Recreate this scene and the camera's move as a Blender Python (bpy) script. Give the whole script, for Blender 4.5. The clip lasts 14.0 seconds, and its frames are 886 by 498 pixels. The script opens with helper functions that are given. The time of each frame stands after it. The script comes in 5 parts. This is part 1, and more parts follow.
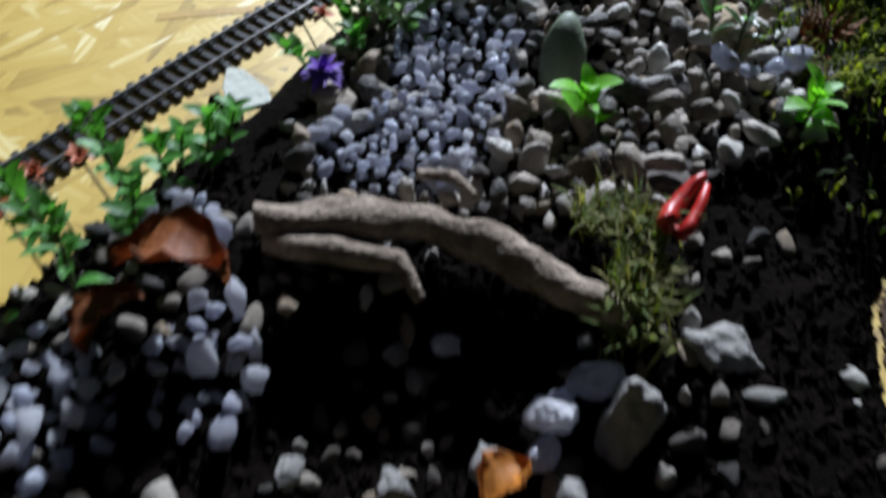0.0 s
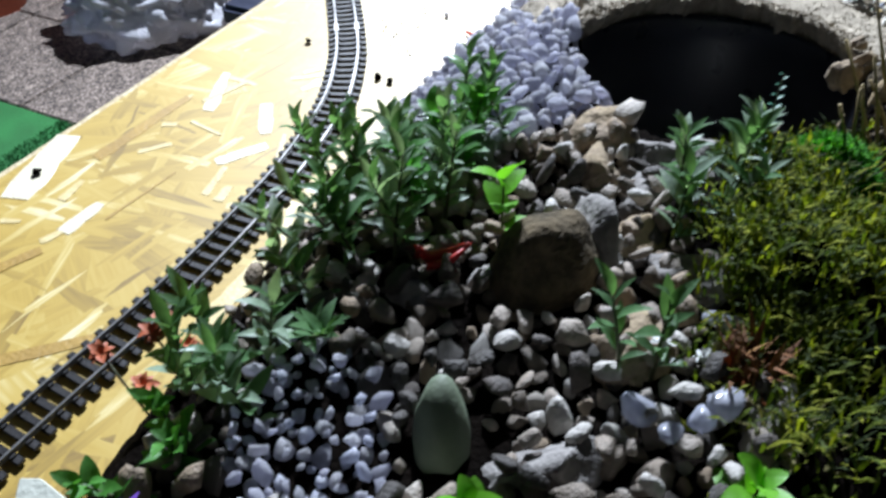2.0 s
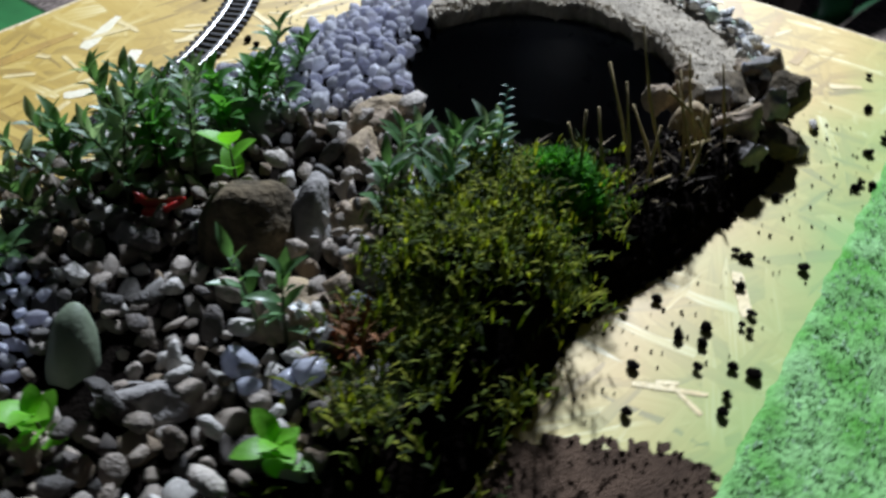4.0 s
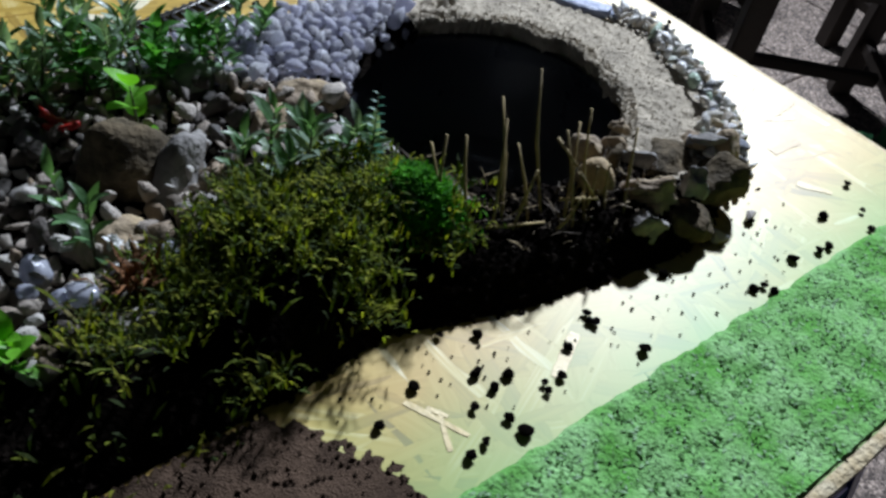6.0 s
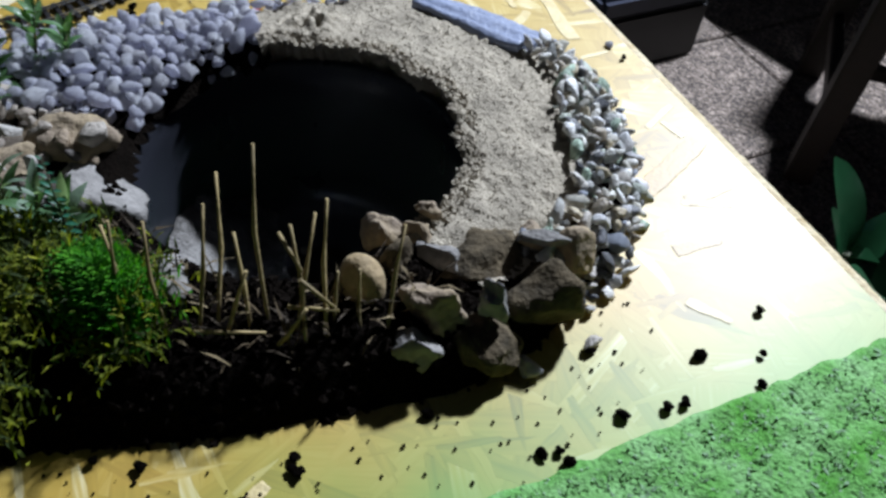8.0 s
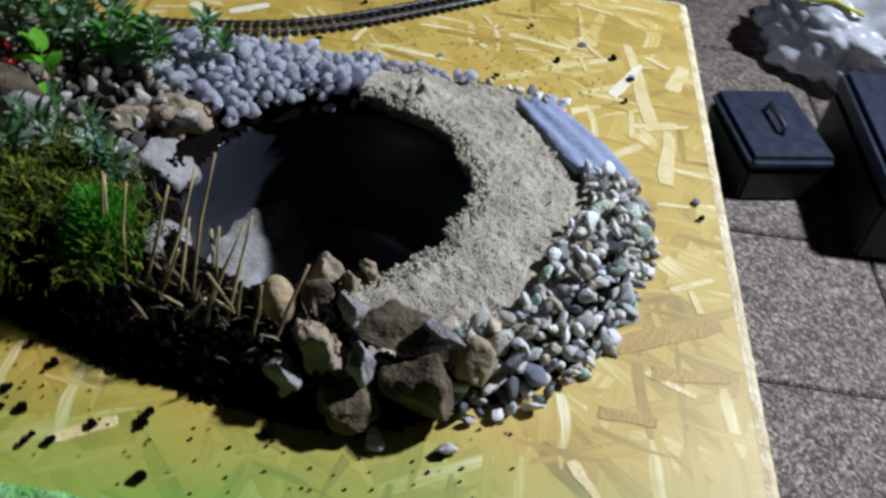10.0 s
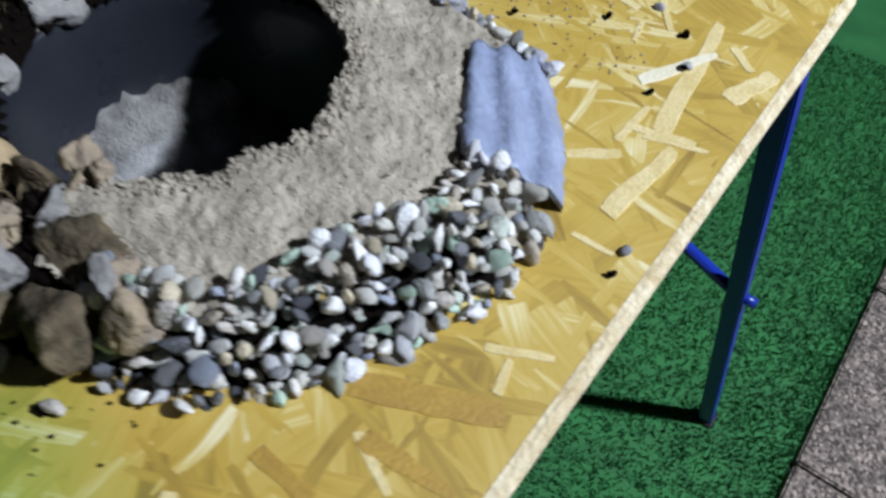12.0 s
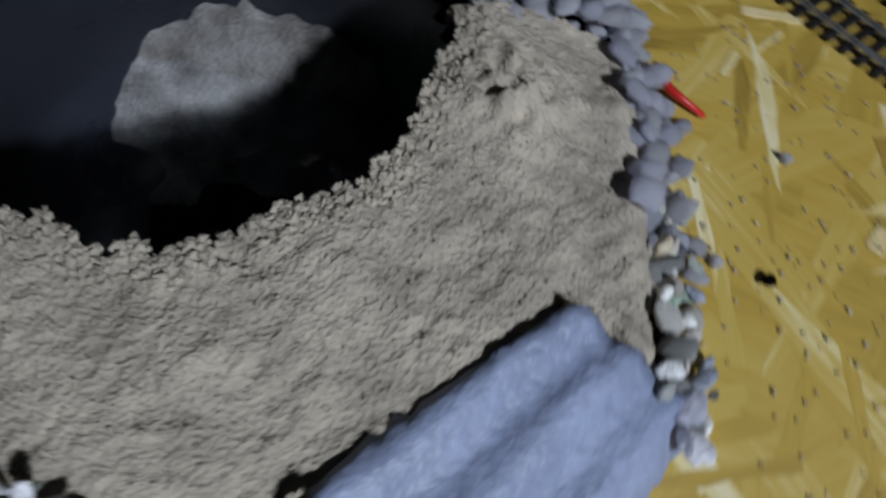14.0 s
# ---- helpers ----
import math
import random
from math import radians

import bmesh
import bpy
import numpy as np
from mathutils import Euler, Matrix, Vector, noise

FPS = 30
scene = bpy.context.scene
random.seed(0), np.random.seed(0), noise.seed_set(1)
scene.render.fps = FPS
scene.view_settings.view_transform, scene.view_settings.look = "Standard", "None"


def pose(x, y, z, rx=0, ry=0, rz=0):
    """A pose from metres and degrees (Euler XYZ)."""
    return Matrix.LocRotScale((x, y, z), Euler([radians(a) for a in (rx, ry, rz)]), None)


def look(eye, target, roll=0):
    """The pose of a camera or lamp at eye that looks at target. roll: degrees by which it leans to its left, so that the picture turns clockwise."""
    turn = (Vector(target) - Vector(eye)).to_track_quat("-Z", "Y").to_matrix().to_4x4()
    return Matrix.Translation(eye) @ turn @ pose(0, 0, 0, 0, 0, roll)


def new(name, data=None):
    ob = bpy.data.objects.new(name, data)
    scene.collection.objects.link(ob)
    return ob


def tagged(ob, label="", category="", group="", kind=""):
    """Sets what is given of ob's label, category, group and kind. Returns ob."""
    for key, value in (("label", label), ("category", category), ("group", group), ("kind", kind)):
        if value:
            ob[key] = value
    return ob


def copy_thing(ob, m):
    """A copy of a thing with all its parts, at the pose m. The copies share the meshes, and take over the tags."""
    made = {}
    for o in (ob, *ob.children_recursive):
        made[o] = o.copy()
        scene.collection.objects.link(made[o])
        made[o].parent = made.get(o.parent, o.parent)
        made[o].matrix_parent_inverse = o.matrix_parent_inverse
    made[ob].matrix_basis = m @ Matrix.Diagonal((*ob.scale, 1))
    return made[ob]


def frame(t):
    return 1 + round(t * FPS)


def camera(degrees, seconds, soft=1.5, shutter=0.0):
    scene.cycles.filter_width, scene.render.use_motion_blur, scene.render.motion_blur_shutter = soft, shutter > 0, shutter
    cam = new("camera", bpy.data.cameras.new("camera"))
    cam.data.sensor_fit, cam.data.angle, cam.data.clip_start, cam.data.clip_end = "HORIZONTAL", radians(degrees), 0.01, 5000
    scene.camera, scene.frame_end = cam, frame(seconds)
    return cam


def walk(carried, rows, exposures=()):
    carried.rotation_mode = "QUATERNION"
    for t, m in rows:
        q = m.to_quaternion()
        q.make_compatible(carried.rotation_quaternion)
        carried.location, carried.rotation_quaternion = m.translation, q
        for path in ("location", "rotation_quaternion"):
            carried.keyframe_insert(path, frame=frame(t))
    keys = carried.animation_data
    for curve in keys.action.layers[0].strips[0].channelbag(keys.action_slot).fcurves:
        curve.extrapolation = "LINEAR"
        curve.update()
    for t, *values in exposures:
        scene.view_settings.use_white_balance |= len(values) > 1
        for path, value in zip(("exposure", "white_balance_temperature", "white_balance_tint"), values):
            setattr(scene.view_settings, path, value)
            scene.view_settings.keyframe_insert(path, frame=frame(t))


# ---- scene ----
cam = camera(61.5, 14.0, 2.8, 0.6)
METRES, EYE, TILT, LEAN, TURN = 1.6, 0.961, -48.73, -1.64, 0.0
ROWS = [
    (0.0, 0.0, 0.0, 0.0, -0.0, 0.0, 0.0),
    (0.5, 0.0042, 0.0196, 0.0264, -0.19, 1.25, 2.33),
    (1.0, 0.0106, 0.0327, 0.0463, -0.93, 2.33, 3.85),
    (1.5, 0.02, 0.0421, 0.071, -2.01, 4.61, 5.37),
    (2.0, 0.0316, 0.0409, 0.0809, -2.31, 5.91, 6.57),
    (2.5, 0.0425, 0.0244, 0.0778, -1.53, 6.15, 6.82),
    (3.0, 0.0689, 0.0196, 0.0645, -4.39, 4.98, 6.53),
    (5.5, 0.2279, 0.0251, 0.096, 14.84, 1.59, -20.32),
    (6.0, 0.2365, 0.0237, 0.0926, 10.72, 2.52, -19.11),
    (6.5, 0.2559, 0.0458, 0.1253, 13.01, 2.63, -19.17),
    (7.0, 0.2856, 0.0966, 0.1634, 18.12, -2.33, -22.92),
    (7.5, 0.3023, 0.1228, 0.1796, 20.41, -4.85, -25.02),
    (8.0, 0.3207, 0.1099, 0.1836, 22.72, -4.48, -25.93),
    (10.5, 0.4082, 0.1652, 0.2688, 61.75, -23.38, -49.1),
    (11.0, 0.3849, 0.1905, 0.2806, 70.93, -34.68, -50.9),
    (11.5, 0.3794, 0.2389, 0.3246, 86.39, -46.6, -51.25),
    (12.0, 0.3751, 0.2802, 0.3534, 95.85, -54.65, -51.4),
    (12.5, 0.3285, 0.3033, 0.3585, 103.87, -61.89, -51.9),
    (13.0, 0.29, 0.3117, 0.3502, 118.43, -75.91, -51.79),
    (13.5, 0.2534, 0.3222, 0.3458, 137.73, -90.79, -46.44),
    (14.0, 0.2124, 0.3307, 0.3444, 158.19, -103.87, -33.07),
]
walk(cam, [(t, pose(0, 0, EYE, TILT, LEAN, TURN) @ pose(METRES * x, METRES * y, METRES * z, 90 + pitch, roll, yaw)) for t, x, y, z, yaw, pitch, roll in ROWS], exposures=[(0.0, 0.75), (2.0, 0.85), (3.0, 0.65), (5.5, 0.2), (8.0, 0.15), (10.5, -0.05), (12.0, -0.12), (12.5, -0.22), (13.0, -0.25), (13.5, -0.38), (14.0, -0.95)])

# ---- light: one strong white flood lamp beyond the far corner, at night ----
TOP = 0.72   # height of the board's upper face
U = 0.2      # the plan below is drawn in lengths of 0.2 m


def at(u, v, h=0.0):
    """A place over the board: plan lengths u, v and height h above the board, in units of 0.2 m."""
    return Vector((U * u, U * v, TOP + U * h))


world = bpy.data.worlds.new("night")
scene.world = world
world.use_nodes = True
world.node_tree.nodes["Background"].inputs[0].default_value = (0.55, 0.68, 1.0, 1)
world.node_tree.nodes["Background"].inputs[1].default_value = 0.015

LAMP_AT = Vector((0.5, 2.6, 2.45))
flood = new("flood_light", bpy.data.lights.new("flood_light", "AREA"))
flood.data.shape, flood.data.size, flood.data.size_y = "RECTANGLE", 0.16, 0.12
flood.data.energy, flood.data.color = 122, (0.87, 0.98, 1.17)
flood.matrix_world = look(LAMP_AT, at(1.2, 2.8))

# ---- materials ----
def material(name, colour, rough=0.7, scale=40.0, spread=0.35, bump=0.3, fine=300.0, metal=0.0, tint=None, per_object=0.0, spec=0.5, transmit=0.0):
    """A surface with grain at two scales, fine relief and, where wanted, a shade of its own for each piece."""
    m = bpy.data.materials.new(name)
    m.use_nodes = True
    nt = m.node_tree
    b = nt.nodes["Principled BSDF"]
    b.inputs["Metallic"].default_value, b.inputs["Specular IOR Level"].default_value = metal, spec
    co = nt.nodes.new("ShaderNodeTexCoord").outputs["Object"]
    def node(kind, **v):
        n = nt.nodes.new(kind)
        for k, x in v.items():
            n.inputs[k].default_value = x
        return n
    big, small = node("ShaderNodeTexNoise", Scale=scale, Detail=6.0), node("ShaderNodeTexNoise", Scale=fine, Detail=3.0)
    nt.links.new(co, big.inputs["Vector"]), nt.links.new(co, small.inputs["Vector"])
    c = Vector(colour)
    t2 = Vector(tint) if tint else c * (1 - spread)
    ramp = nt.nodes.new("ShaderNodeValToRGB")
    ramp.color_ramp.elements[0].position, ramp.color_ramp.elements[1].position = 0.32, 0.68
    ramp.color_ramp.elements[0].color, ramp.color_ramp.elements[1].color = (*t2, 1), (*c, 1)
    nt.links.new(big.outputs["Fac"], ramp.inputs["Fac"])
    mul = node("ShaderNodeMath"); mul.operation = "MULTIPLY_ADD"
    mul.inputs[1].default_value, mul.inputs[2].default_value = spread * 1.6, 1 - spread * 0.8
    nt.links.new(small.outputs["Fac"], mul.inputs[0])
    last = mul.outputs[0]
    if per_object:
        info = nt.nodes.new("ShaderNodeObjectInfo")
        m2 = node("ShaderNodeMath"); m2.operation = "MULTIPLY_ADD"
        m2.inputs[1].default_value, m2.inputs[2].default_value = 2 * per_object, 1 - per_object
        nt.links.new(info.outputs["Random"], m2.inputs[0])
        m3 = node("ShaderNodeMath"); m3.operation = "MULTIPLY"
        nt.links.new(last, m3.inputs[0]), nt.links.new(m2.outputs[0], m3.inputs[1])
        last = m3.outputs[0]
    mix = nt.nodes.new("ShaderNodeVectorMath"); mix.operation = "SCALE"
    nt.links.new(ramp.outputs["Color"], mix.inputs[0]), nt.links.new(last, mix.inputs["Scale"])
    nt.links.new(mix.outputs[0], b.inputs["Base Color"])
    rr = node("ShaderNodeMath"); rr.operation = "MULTIPLY_ADD"; rr.use_clamp = True
    rr.inputs[1].default_value, rr.inputs[2].default_value = 0.25, rough - 0.12
    nt.links.new(big.outputs["Fac"], rr.inputs[0]), nt.links.new(rr.outputs[0], b.inputs["Roughness"])
    if bump:
        bp = node("ShaderNodeBump", Strength=bump, Distance=0.002)
        nt.links.new(small.outputs["Fac"], bp.inputs["Height"]), nt.links.new(bp.outputs[0], b.inputs["Normal"])
    if transmit:
        b.inputs["Transmission Weight"].default_value = transmit
    return m


def stone_material(name, colours, rough=0.75, per=0.3, fine=550.0, spec=0.4, low=0.62):
    """Pebbles: each takes one of the colours and a shade of its own."""
    m = material(name, colours[0], rough, 120.0, 0.28, 0.7, fine, per_object=per, spec=spec)
    nt = m.node_tree
    info = nt.nodes.new("ShaderNodeObjectInfo")
    geo = nt.nodes.new("ShaderNodeNewGeometry")
    add = nt.nodes.new("ShaderNodeMath"); add.operation = "ADD"
    frac = nt.nodes.new("ShaderNodeMath"); frac.operation = "FRACT"
    mul = nt.nodes.new("ShaderNodeMath"); mul.operation = "MULTIPLY"; mul.inputs[1].default_value = 7.31
    nt.links.new(info.outputs["Random"], mul.inputs[0])
    nt.links.new(mul.outputs[0], add.inputs[0]), nt.links.new(geo.outputs["Random Per Island"], add.inputs[1])
    nt.links.new(add.outputs[0], frac.inputs[0])
    ramp = nt.nodes.new("ShaderNodeValToRGB")
    ramp.color_ramp.interpolation = "CONSTANT"
    els = ramp.color_ramp.elements
    els.remove(els[1])
    for i, c in enumerate(colours):
        e = els[0] if i == 0 else els.new(i / len(colours))
        e.color = (*c, 1)
    nt.links.new(frac.outputs[0], ramp.inputs["Fac"])
    old = [n for n in nt.nodes if n.type == "VALTORGB" and n != ramp][0]
    mixer = nt.nodes.new("ShaderNodeMix"); mixer.data_type = "RGBA"; mixer.blend_type = "MULTIPLY"
    old.color_ramp.elements[0].color, old.color_ramp.elements[1].color = (low, low, low, 1), (1, 1, 1, 1)
    mixer.inputs[0].default_value = 1.0
    nt.links.new(old.outputs["Color"], mixer.inputs[6]), nt.links.new(ramp.outputs["Color"], mixer.inputs[7])
    scale = [n for n in nt.nodes if n.type == "VECT_MATH"][0]
    nt.links.new(mixer.outputs[2], scale.inputs[0])
    return m


SAND = material("pale sand", (0.465, 0.405, 0.315), 0.95, 55, 0.35, 0.9, 600, spec=0.25)
WET_SAND = material("wet sand", (0.3, 0.285, 0.265), 0.6, 50, 0.5, 1.0, 500, tint=(0.1, 0.09, 0.08))
# dark garden soil, taken down to near-black to carry the near slope's shade
SHADED_SOIL = material("dark soil", (0.006, 0.0045, 0.0035), 0.95, 60, 0.5, 1.0, 400, spec=0.02)
SPILL = material("dry brown soil", (0.11, 0.072, 0.05), 0.95, 60, 0.5, 1.0, 900, spec=0.1)
CLOD = material("dry dark soil clod", (0.010, 0.0075, 0.006), 0.95, 200, 0.5, 1.0, 900, spec=0.02)
BOWL = material("grey plastic", (0.042, 0.045, 0.058), 0.3, 30, 0.12, 0.04, 300, spec=0.8)
SLATE = material("blue grey slate", (0.26, 0.30, 0.42), 0.5, 35, 0.3, 0.5, 250, spec=0.5)
PAVE = material("exposed aggregate slab", (0.25, 0.205, 0.175), 0.85, 30, 0.35, 0.6, 400, tint=(0.14, 0.115, 0.1))


def aggregate(m, size=210.0):
    """Washed gravel in a slab: grains of several shades, proud of the cement."""
    nt = m.node_tree
    b = nt.nodes["Principled BSDF"]
    co = nt.nodes.new("ShaderNodeTexCoord").outputs["Object"]
    vo = nt.nodes.new("ShaderNodeTexVoronoi")
    vo.inputs["Scale"].default_value = size
    sep = nt.nodes.new("ShaderNodeSeparateColor")
    ramp = nt.nodes.new("ShaderNodeValToRGB")
    ramp.color_ramp.interpolation = "CONSTANT"
    els = ramp.color_ramp.elements
    els[0].color, els[1].position, els[1].color = (0.35, 0.33, 0.32, 1), 0.3, (0.8, 0.77, 0.74, 1)
    for p, c in ((0.6, (1.25, 1.2, 1.15, 1)), (0.84, (1.9, 1.86, 1.8, 1))):
        els.new(p).color = c
    mul = nt.nodes.new("ShaderNodeMix"); mul.data_type, mul.blend_type = "RGBA", "MULTIPLY"
    mul.inputs[0].default_value = 1.0
    nt.links.new(co, vo.inputs["Vector"]), nt.links.new(vo.outputs["Color"], sep.inputs[0]), nt.links.new(sep.outputs[0], ramp.inputs["Fac"])
    nt.links.new(b.inputs["Base Color"].links[0].from_socket, mul.inputs[6]), nt.links.new(ramp.outputs["Color"], mul.inputs[7])
    nt.links.new(mul.outputs[2], b.inputs["Base Color"])
    bp = nt.nodes.new("ShaderNodeBump")
    bp.inputs["Strength"].default_value, bp.inputs["Distance"].default_value, bp.invert = 0.9, 0.002, True
    nt.links.new(vo.outputs["Distance"], bp.inputs["Height"]), nt.links.new(bp.outputs[0], b.inputs["Normal"])


def let_light_through(m, share=0.42, tint=(1.5, 1.6, 0.8)):
    """Thin leaves: part of the light passes and comes out on the far side."""
    nt = m.node_tree
    b, out = nt.nodes["Principled BSDF"], nt.nodes["Material Output"]
    tr, mx = nt.nodes.new("ShaderNodeBsdfTranslucent"), nt.nodes.new("ShaderNodeMixShader")
    gain = nt.nodes.new("ShaderNodeVectorMath"); gain.operation = "MULTIPLY"
    gain.inputs[1].default_value = tint
    mx.inputs[0].default_value = share
    nt.links.new(b.inputs["Base Color"].links[0].from_socket, gain.inputs[0]), nt.links.new(gain.outputs[0], tr.inputs["Color"])
    nt.links.new(b.outputs[0], mx.inputs[1]), nt.links.new(tr.outputs[0], mx.inputs[2]), nt.links.new(mx.outputs[0], out.inputs["Surface"])
    return m


aggregate(PAVE)
JOINT = material("dirty joint", (0.03, 0.027, 0.024), 0.95, 30, 0.4, 0.6, 200)
TURF = material("artificial turf", (0.03, 0.20, 0.05), 0.75, 12, 0.3, 1.0, 350)
STEEL_BLUE = material("blue painted steel", (0.008, 0.03, 0.3), 0.35, 20, 0.1, 0.05, 200)
BLUE_CRATE_MAT = material("bright blue plastic", (0.01, 0.08, 0.7), 0.4, 20, 0.1, 0.05, 200)
BLACK = material("black plastic", (0.012, 0.012, 0.013), 0.5, 40, 0.3, 0.1, 300)
SLEEPER = material("black moulded sleeper", (0.018, 0.016, 0.016), 0.55, 90, 0.3, 0.2, 700, per_object=0.2)
DARK_WOOD = material("dark stained wood", (0.03, 0.02, 0.014), 0.6, 12, 0.4, 0.3, 90)
RAIL = material("nickel silver rail", (0.55, 0.54, 0.52), 0.32, 60, 0.2, 0.05, 500, metal=0.85)
PEBBLE = stone_material("mixed river pebbles", [(0.62, 0.59, 0.51), (0.2, 0.2, 0.205), (0.85, 0.82, 0.74), (0.36, 0.36, 0.34), (0.62, 0.53, 0.37), (0.92, 0.91, 0.88), (0.6, 0.64, 0.55), (0.1, 0.103, 0.115), (0.76, 0.72, 0.65), (0.92, 0.9, 0.84), (0.42, 0.36, 0.28), (0.36, 0.39, 0.46), (0.86, 0.83, 0.77), (0.5, 0.64, 0.5), (0.84, 0.83, 0.84), (0.55, 0.5, 0.44)], 0.45, 0.12, low=0.74)
WHITE_STONE = stone_material("white quartz gravel", [(0.86, 0.86, 0.94), (0.72, 0.72, 0.8), (0.94, 0.94, 0.97), (0.8, 0.79, 0.82)], 0.5, 0.12)
GRAVEL = stone_material("grey and tan gravel", [(0.42, 0.35, 0.28), (0.18, 0.145, 0.11), (0.64, 0.57, 0.49), (0.09, 0.08, 0.07), (0.42, 0.32, 0.22), (0.3, 0.25, 0.2), (0.5, 0.43, 0.36), (0.13, 0.11, 0.095), (0.7, 0.66, 0.6)], 0.65, 0.35)
CRYSTAL = material("clear quartz", (0.6, 0.62, 0.7), 0.2, 80, 0.2, 0.3, 300, transmit=0.3)
ROCK_TAN = material("tan field stone", (0.36, 0.28, 0.17), 0.9, 45, 0.4, 1.0, 260, tint=(0.24, 0.19, 0.15), spec=0.2)
ROCK_GREY = material("grey field stone", (0.34, 0.32, 0.3), 0.9, 45, 0.4, 1.0, 260, tint=(0.16, 0.15, 0.14), spec=0.2)
ROCK_DARK = material("dark brown lava stone", (0.15, 0.115, 0.07), 0.9, 60, 0.5, 1.0, 300, tint=(0.035, 0.028, 0.018), spec=0.2)
ROCK_GREEN = material("smooth grey green stone", (0.17, 0.21, 0.14), 0.6, 30, 0.2, 0.2, 300)
NUT = material("tan grooved stone", (0.42, 0.31, 0.17), 0.8, 60, 0.35, 0.9, 200)
DRIFTWOOD = material("weathered driftwood", (0.36, 0.29, 0.225), 0.9, 90, 0.55, 1.0, 420, tint=(0.14, 0.105, 0.08), spec=0.2)
STRAW = material("dry straw", (0.36, 0.27, 0.12), 0.75, 60, 0.35, 0.3, 300, per_object=0.3)
LEAF_DARK = material("dark evergreen leaf", (0.12, 0.23, 0.10), 0.36, 60, 0.35, 0.15, 300, tint=(0.065, 0.14, 0.06), per_object=0.35)
LEAF_PALE = material("grey green leaf", (0.26, 0.36, 0.26), 0.5, 60, 0.3, 0.15, 300, per_object=0.3)
LEAF_HERB = material("green herb leaf", (0.09, 0.3, 0.05), 0.5, 60, 0.35, 0.15, 300, per_object=0.3)
LEAF_BRIGHT = material("bright seedling leaf", (0.16, 0.46, 0.03), 0.5, 60, 0.25, 0.15, 300, per_object=0.2)
LEAF_POT = material("glossy pot plant leaf", (0.012, 0.06, 0.022), 0.3, 20, 0.3, 0.05, 100)
STEM = material("brown green stem", (0.07, 0.075, 0.03), 0.7, 60, 0.3, 0.2, 300)
MOSS = stone_material("feather moss", [(0.2, 0.24, 0.02), (0.06, 0.09, 0.01), (0.32, 0.34, 0.03), (0.03, 0.05, 0.008), (0.13, 0.18, 0.015)], 0.85, 0.2)
MOSS_BRIGHT = stone_material("bright cushion moss", [(0.08, 0.36, 0.018), (0.04, 0.22, 0.01), (0.14, 0.46, 0.028)], 0.8, 0.2)
GRASS_DRY = stone_material("yellow green grass tuft", [(0.22, 0.24, 0.05), (0.14, 0.2, 0.03), (0.3, 0.27, 0.1)], 0.7, 0.2)
for _m in (LEAF_DARK, LEAF_PALE, LEAF_HERB, LEAF_BRIGHT, MOSS, MOSS_BRIGHT, GRASS_DRY):
    let_light_through(_m)
let_light_through(WHITE_STONE, 0.42, (1.12, 1.12, 1.18))
let_light_through(CRYSTAL, 0.3, (1.3, 1.3, 1.35))
RED = material("red plastic", (0.5, 0.018, 0.012), 0.4, 60, 0.15, 0.1, 300)
PURPLE = material("purple petal", (0.2, 0.08, 0.5), 0.6, 60, 0.25, 0.1, 300)
ORANGE = material("orange petal", (0.5, 0.13, 0.05), 0.6, 60, 0.3, 0.1, 300)
RUST_LEAF = material("rust orange dry leaf", (0.36, 0.1, 0.016), 0.6, 50, 0.4, 0.4, 200)
YELLOW_LEAF = material("orange yellow leaf", (0.7, 0.25, 0.03), 0.6, 50, 0.3, 0.4, 200)
WHITE = material("white petal", (0.75, 0.76, 0.74), 0.7, 60, 0.1, 0.2, 300)
CREAM = material("cream slate chip", (0.62, 0.64, 0.55), 0.7, 50, 0.15, 0.4, 250)
PLASTIC_BAG = material("clouded plastic bag", (0.8, 0.8, 0.84), 0.25, 20, 0.15, 0.3, 90, transmit=0.35)
TERRACOTTA = material("terracotta", (0.5, 0.12, 0.06), 0.7, 20, 0.2, 0.3, 100)
FLOCK = stone_material("green flock fibre", [(0.26, 0.52, 0.2), (0.19, 0.44, 0.13), (0.38, 0.62, 0.34), (0.13, 0.36, 0.08)], 0.9, 0.2)
MAT_GREEN = material("green flock grass mat", (0.27, 0.5, 0.21), 0.95, 45, 0.4, 1.0, 420, tint=(0.09, 0.3, 0.045), spec=0.15)
WATER = bpy.data.materials.new("still dark water")
WATER.use_nodes = True
_w = WATER.node_tree.nodes["Principled BSDF"]
_w.inputs["Base Color"].default_value, _w.inputs["Roughness"].default_value = (0.75, 0.8, 0.85, 1), 0.03
_w.inputs["Transmission Weight"].default_value, _w.inputs["IOR"].default_value = 1.0, 1.33


PAINT_NORMAL, PAINT_AT = (1, 0, 0), 0.602   # the edge of the grass mat, along the board


def varnish(b):
    """A worn matt varnish over wood."""
    b.inputs["Roughness"].default_value = 0.6
    b.inputs["Specular IOR Level"].default_value = 0.7
    b.inputs["Coat Weight"].default_value, b.inputs["Coat Roughness"].default_value = 0.65, 0.46


